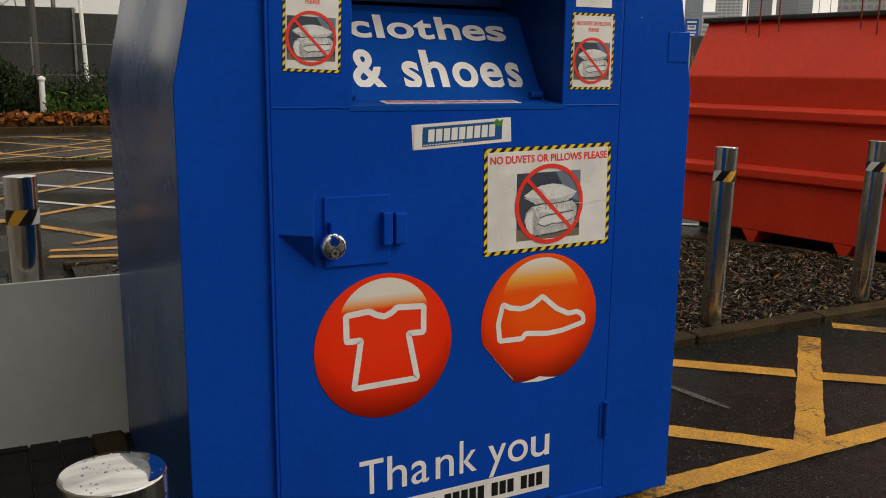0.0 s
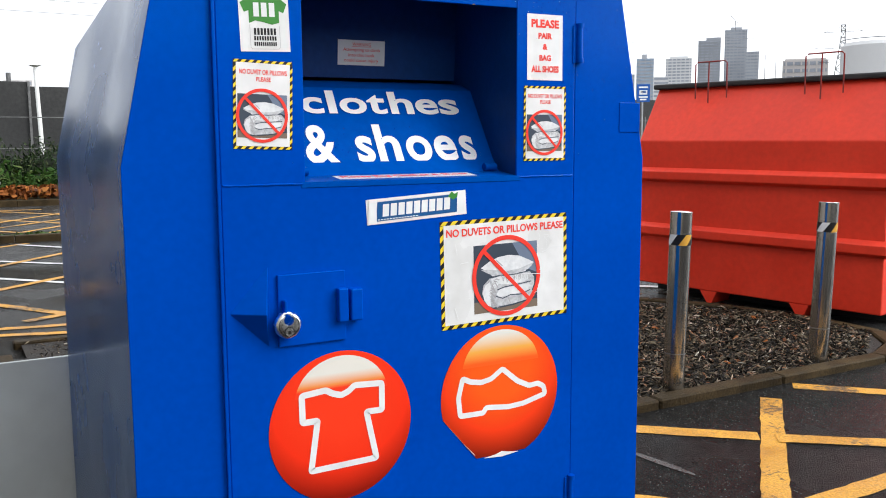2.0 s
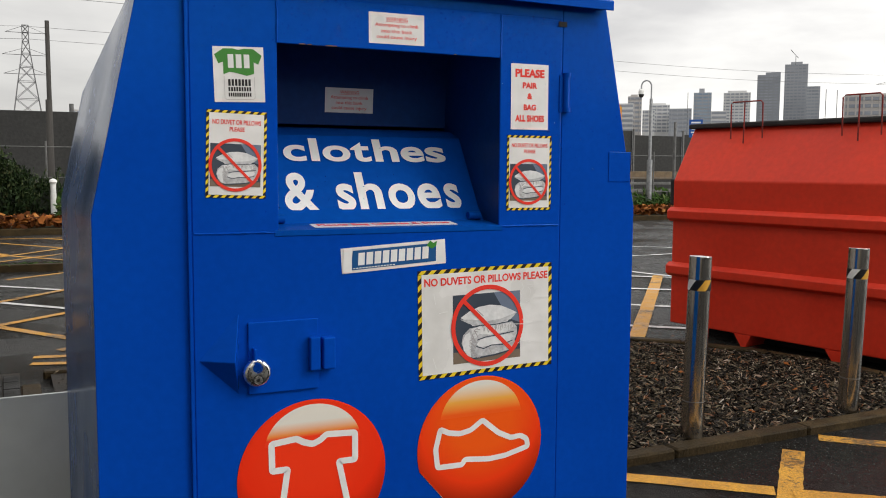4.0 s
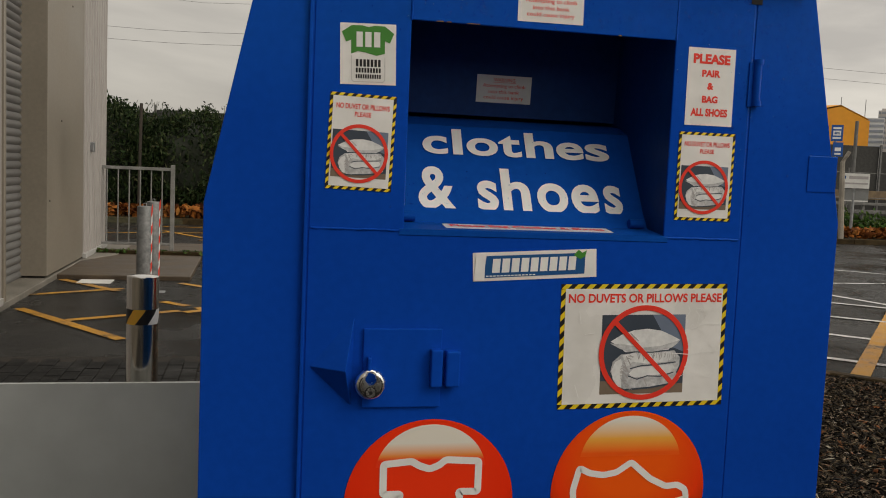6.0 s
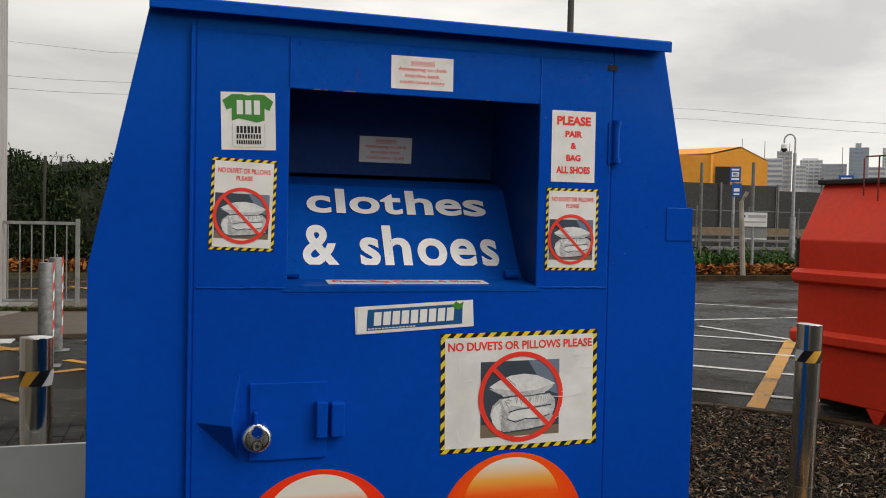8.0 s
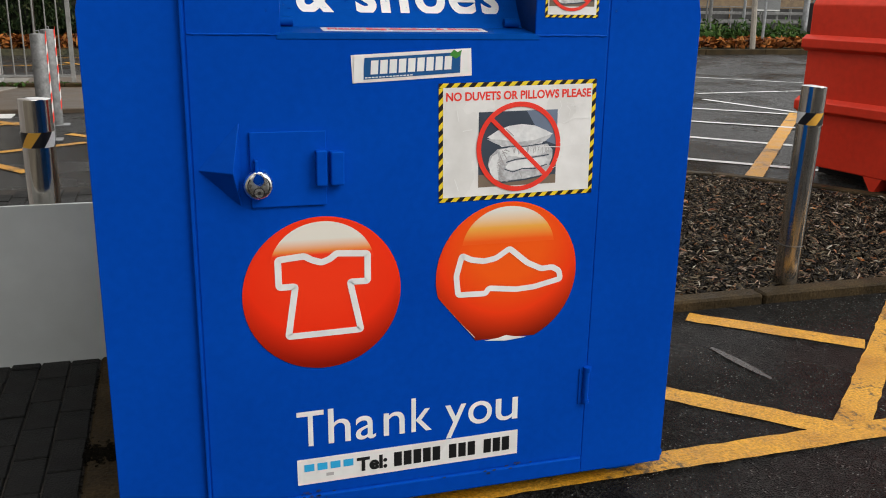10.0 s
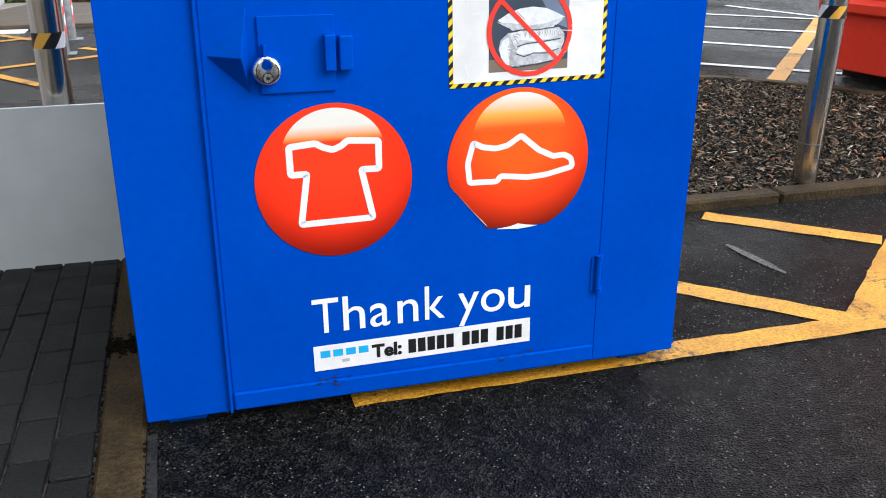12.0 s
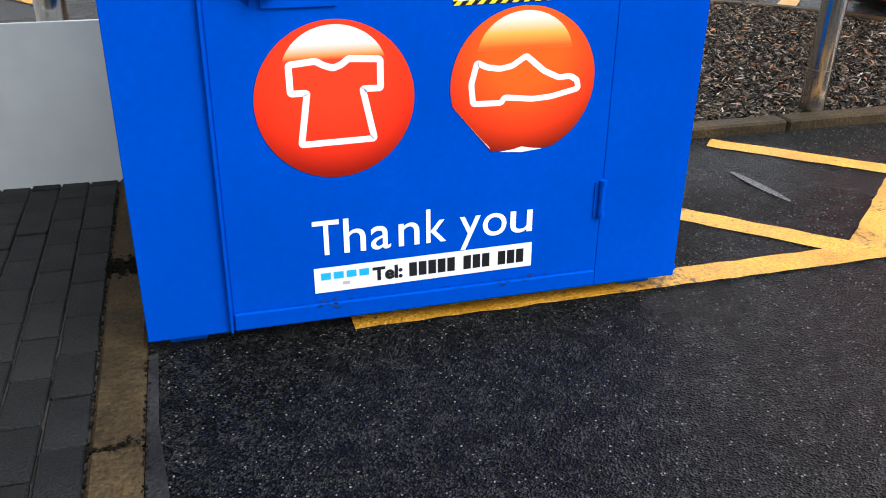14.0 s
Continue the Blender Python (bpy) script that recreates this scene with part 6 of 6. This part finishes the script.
# orange shed
ORANGE = surface("orange_cladding", (0.74, 0.28, 0.014), (0.82, 0.34, 0.024), 0.15, 0.5, fine=0.06, bump_scale=2)
D = 78
shed = thing("orange_shed", tuple(far(34.5, D, z=0)), "large orange clad industrial shed with pitched roof", "building")
gl, gr, ga = far(33.75, D, 4.35), far(37.12, D, 3.92), far(35.55, D, 4.75)
bl, br = far(33.75, D, z=0), far(37.12, D, z=0)
back = Vector((-18, 34, 0))
bm = bmesh.new()
n0 = [bm.verts.new(v) for v in (bl, br, gr, ga, gl)]
n1 = [bm.verts.new(v + back) for v in (bl, br, gr, ga, gl)]
bm.faces.new(n0)
bm.faces.new(n1[::-1])
for i in (0, 1, 4):
    j = (i + 1) % 5
    bm.faces.new((n0[i], n1[i], n1[j], n0[j]))
part("wall", bm, ORANGE, shed)
bm = bmesh.new()
for i, j in ((2, 3), (3, 4)):
    q = [(gr, ga), (ga, gl)][i - 2]
    up = Vector((0, 0, 0.12))
    bm.faces.new([bm.verts.new(v) for v in (q[0] + up, q[1] + up, q[1] + back + up, q[0] + back + up)])
part("roof", bm, ORANGE, shed)
bm = bmesh.new()
q0, q1 = far(34.1, D - 0.3, z=1.0), far(34.98, D - 0.3, z=1.0)
bm.faces.new([bm.verts.new(v) for v in (q0, q1, Vector((q1.x, q1.y, far(34.9, D, 3.62).z)), Vector((q0.x, q0.y, far(34.1, D, 3.62).z)))])
part("door_opening", bm, DARK, shed, "dark open doorway")
l0, l1 = far(28.0, D + 4, z=0), far(33.75, D, z=0)
bm = bmesh.new()
bm.faces.new([bm.verts.new(v) for v in (l0, l1, Vector((l1.x, l1.y, far(33.75, D, 4.35).z)), Vector((l0.x, l0.y, far(28, D + 4, 4.35).z)))])
part("side_wall", bm, ORANGE, shed)
bm = bmesh.new()
bm.faces.new([bm.verts.new(v) for v in (far(28, D + 4, 4.36), far(33.75, D, 4.36), ga + Vector((-1, 8, 0.1)), far(28, D + 14, 4.5))])
part("side_roof", bm, ORANGE, shed)
part("downpipe", box(bmesh.new(), bl.x - 0.1, bl.x + 0.15, bl.y - 0.35, bl.y - 0.1, 0, gl.z), ORANGE, shed)


# ---- skyline ----
def block(name, b0, b1, rise, distance, storeys, wall_m, band_m, label, piers=0, depth=18, crown=None):
    """A far building with a recessed window band for each storey."""
    a, b = far(b0, distance, z=0), far(b1, distance, z=0)
    top = far(b0, distance, rise).z
    e = thing(name, tuple((a + b) / 2), label, "building", "distant skyline")
    ux = (b - a).normalized()
    uy = Vector((-ux.y, ux.x, 0))
    w = (b - a).length
    m = Matrix(((ux.x, uy.x, 0, a.x), (ux.y, uy.y, 0, a.y), (0, 0, 1, 0), (0, 0, 0, 1)))
    part("wall", box(bmesh.new(), 0, w, 0, depth, 0, top, 0.0, m), wall_m, e)
    low = EYE_AT.z + distance * math.tan(radians(2.3))
    h = (top - low) / storeys
    for k in range(storeys):
        z = low + k * h
        part("window_band", box(bmesh.new(), w * 0.03, w * 0.97, -0.25, 0, z + h * 0.30, z + h * 0.78, 0.0, m), band_m, e)
    for k in range(piers):
        x = w * (k + 0.5) / piers
        part("pier", box(bmesh.new(), x - w * 0.018, x + w * 0.018, -0.5, -0.25, 0, top, 0.0, m), wall_m, e)
    if crown:
        part("crown", box(bmesh.new(), w * crown[0], w * crown[1], 1, depth - 1, top, top + crown[2] * distance * 0.0175, 0.0, m), wall_m, e)
    return e


# walls and windows lightened: the haze of distance is put into their colours
HAZE_WALL = surface("hazed_pale_render", (0.50, 0.50, 0.50), (0.60, 0.60, 0.60), 0.02, 0.8)
WARM_WALL = surface("hazed_warm_render", (0.40, 0.375, 0.36), (0.50, 0.475, 0.455), 0.02, 0.8)
GREY_WALL = surface("hazed_grey_wall", (0.27, 0.285, 0.31), (0.35, 0.365, 0.39), 0.02, 0.6)
DARK_WALL = surface("hazed_dark_wall", (0.18, 0.195, 0.22), (0.24, 0.255, 0.28), 0.02, 0.5)
WIN = surface("hazed_windows", (0.19, 0.21, 0.245), (0.28, 0.30, 0.335), 0.1, 0.4)
WIN_BLUE = surface("hazed_blue_windows", (0.18, 0.245, 0.33), (0.25, 0.32, 0.40), 0.1, 0.3)
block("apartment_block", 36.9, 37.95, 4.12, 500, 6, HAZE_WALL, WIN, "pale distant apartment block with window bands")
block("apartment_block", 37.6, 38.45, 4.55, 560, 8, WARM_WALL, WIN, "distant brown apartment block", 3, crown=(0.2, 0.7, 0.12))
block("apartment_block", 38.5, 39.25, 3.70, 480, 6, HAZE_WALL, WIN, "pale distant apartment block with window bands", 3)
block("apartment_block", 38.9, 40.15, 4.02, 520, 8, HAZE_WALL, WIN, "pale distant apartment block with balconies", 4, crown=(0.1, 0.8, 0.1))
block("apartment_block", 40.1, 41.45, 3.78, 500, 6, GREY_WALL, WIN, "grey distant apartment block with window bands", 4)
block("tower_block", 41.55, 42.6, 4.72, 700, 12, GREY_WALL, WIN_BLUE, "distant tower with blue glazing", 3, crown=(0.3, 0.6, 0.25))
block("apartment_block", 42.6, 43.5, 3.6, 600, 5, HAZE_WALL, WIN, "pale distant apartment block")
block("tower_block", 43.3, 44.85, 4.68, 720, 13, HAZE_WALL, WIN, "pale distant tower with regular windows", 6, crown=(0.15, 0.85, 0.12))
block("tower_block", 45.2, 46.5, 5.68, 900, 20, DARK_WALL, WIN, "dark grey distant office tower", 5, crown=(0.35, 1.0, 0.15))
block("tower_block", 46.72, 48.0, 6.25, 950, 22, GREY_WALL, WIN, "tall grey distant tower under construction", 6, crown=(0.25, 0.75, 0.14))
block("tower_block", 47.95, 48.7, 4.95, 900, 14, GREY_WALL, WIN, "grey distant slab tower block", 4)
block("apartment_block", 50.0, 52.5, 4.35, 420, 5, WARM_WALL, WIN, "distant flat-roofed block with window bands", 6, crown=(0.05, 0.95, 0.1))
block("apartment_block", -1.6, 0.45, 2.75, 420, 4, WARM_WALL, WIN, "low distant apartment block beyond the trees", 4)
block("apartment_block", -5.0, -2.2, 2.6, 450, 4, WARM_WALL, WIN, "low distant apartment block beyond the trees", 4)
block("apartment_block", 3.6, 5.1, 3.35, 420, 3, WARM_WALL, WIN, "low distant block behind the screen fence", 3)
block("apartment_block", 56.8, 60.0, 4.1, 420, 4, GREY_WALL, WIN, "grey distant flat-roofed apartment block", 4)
t = far(55.3, 160, z=0)
tank = thing("storage_tank", tuple(t), "large pale cylindrical storage tank", "tank")
part("shell", lathe(bmesh.new(), [(6.3, 0), (6.3, far(55, 160, 4.95).z), (5.8, far(55, 160, 5.15).z), (0.5, far(55, 160, 5.35).z)], t.x, t.y, 36), HAZE_WALL, tank, smooth=True)
part("rim_rail", tube(bmesh.new(), [(t.x + 6.3 * math.cos(k * 0.2), t.y + 6.3 * math.sin(k * 0.2), far(55, 160, 5.3).z) for k in range(33)], 0.08, 6), GALV, tank)


def lattice(name, bearing, distance, rise, half, arms, label):
    """A steel lattice tower with cross arms."""
    base = far(bearing, distance, z=0)
    top = far(bearing, distance, rise).z
    e = thing(name, tuple(base), label, "pylon")
    rt = Vector((math.cos(radians(bearing)), -math.sin(radians(bearing)), 0))
    fw = Vector((rt.y, -rt.x, 0))
    levels = [0, 0.2, 0.36, 0.5, 0.62, 0.72, 0.81, 0.89, 0.95, 1.0]

    def corner(k, s, q):
        w = half * (1 - 0.86 * min(1, levels[k] / 0.86)) if levels[k] < 0.86 else half * 0.14
        return base + rt * s * w + fw * q * w + Vector((0, 0, top * levels[k]))
    th = distance * 0.00042
    for s in (-1, 1):
        for q in (-1, 1):
            part("leg", tube(bmesh.new(), [corner(k, s, q) for k in range(len(levels))], th, 5), DARK_STEEL, e)
    for k in range(len(levels) - 1):
        for q in (-1, 1):
            for a, b in ((corner(k, -1, q), corner(k + 1, 1, q)), (corner(k, 1, q), corner(k + 1, -1, q)), (corner(k + 1, -1, q), corner(k + 1, 1, q))):
                part("bracing", tube(bmesh.new(), [a, b], th * 0.6, 4), DARK_STEEL, e)
    for z, w in arms:
        bm = bmesh.new()
        c = base + Vector((0, 0, top * z))
        tube(bm, [c - rt * w, c, c + rt * w], th * 0.7, 4)
        tube(bm, [c - rt * w, c + Vector((0, 0, top * 0.05)), c + rt * w], th * 0.5, 4)
        part("cross_arm", bm, DARK_STEEL, e)


DARK_STEEL = surface("dark_steel", (0.11, 0.11, 0.115), (0.16, 0.16, 0.165), 1, 0.6)
lattice("pylon", 1.25, 250, 8.0, 5.3, ((0.95, 4.6), (0.80, 5.4), (0.67, 5.2)), "grey steel lattice electricity pylon")
lattice("pylon", 53.2, 330, 6.25, 5.0, ((0.94, 6.0), (0.80, 9.0), (0.68, 7.0)), "distant steel lattice electricity pylon")
for name, pts in (("power_line", ((-14, 255, 7.75), (1.25, 250, 7.95), (33, 285, 7.1), (52, 335, 5.45))), ("power_line", ((-14, 255, 7.05), (1.25, 250, 7.25), (33, 285, 6.5), (52, 335, 4.95)))):
    p = [far(*q) for q in pts]
    line = []
    for a, b in zip(p, p[1:]):
        line += [a.lerp(b, k / 8) - Vector((0, 0, 1.2 * math.sin(math.pi * k / 8))) for k in range(8)]
    tagged(part(name, tube(bmesh.new(), line + [p[-1]], 0.05, 5), DARK_STEEL), "thin overhead power line", "cable", "overhead power lines")
tagged(part("telephone_wire", tube(bmesh.new(), [far(25.1, 22, 9.4), far(14, 34, 9.3), far(1.45, 60, 9.69), far(-3.24, 75, 9.45), far(-14, 110, 9.6)], 0.012, 5), DARK_STEEL), "thin telephone wire fixed to the timber pole", "cable", "overhead power lines")
crane = thing("tower_crane", tuple(far(47.3, 940, z=0)), "distant tower crane above the building site", "crane")
c0, c1 = far(47.3, 940, 6.2), far(47.3, 940, 6.75)
part("mast", tube(bmesh.new(), [c0, c1], 0.35, 4), DARK_STEEL, crane)
part("jib", tube(bmesh.new(), [far(47.0, 940, 7.1), c1, far(47.45, 940, 6.6)], 0.3, 4), DARK_STEEL, crane)
for b, d, r in ((35.6, 600, 5.3), (36.9, 600, 5.15), (38.3, 560, 5.0), (41.2, 500, 4.75), (49.0, 260, 4.75), (49.6, 250, 4.7)):
    pole("mast", b, d, 0, r, 0.0004 * d, DARK_STEEL, "thin distant mast on the skyline", category="mast")


# ---- block paving, laid last ----
def paver_mesh():
    bm = box(bmesh.new(), -0.0487, 0.0487, -0.0985, 0.0985, -0.04, 0.0, 0.004, segments=1)
    bmesh.ops.recalc_face_normals(bm, faces=bm.faces)
    me = bpy.data.meshes.new("paver")
    bm.to_mesh(me)
    bm.free()
    me.materials.append(PAVER)
    return me


PAVER_MESH = paver_mesh()
rng = random.Random(77)
rest_v, rest_f = [], []
col = 0
x = -0.992
while x > WALL_X + 0.05:
    y = -2.9 + (0.1015 if col % 2 else 0.0)
    while y < 4.5:
        z = 0.013 + rng.uniform(-0.0025, 0.0025)
        rot = Euler((rng.gauss(0, 0.008), rng.gauss(0, 0.012), rng.gauss(0, 0.008)))
        if x > -1.85 and -1.1 < y < 1.3:
            ob = new("paver", PAVER_MESH)
            ob.location, ob.rotation_euler = (x, y, z), rot
            ob.parent = paving
        else:
            k = len(rest_v)
            m = Matrix.Translation((x, y, z)) @ rot.to_matrix().to_4x4()
            rest_v += [tuple(m @ v.co) for v in PAVER_MESH.vertices]
            rest_f += [tuple(k + i for i in p.vertices) for p in PAVER_MESH.polygons]
        y += 0.203
    x -= 0.1035
    col += 1
me = bpy.data.meshes.new("paver_field")
me.from_pydata(rest_v, [], rest_f)
me.materials.append(PAVER)
ob = new("paver_field", me)
ob.parent = paving
ob["kind"] = "stuff"
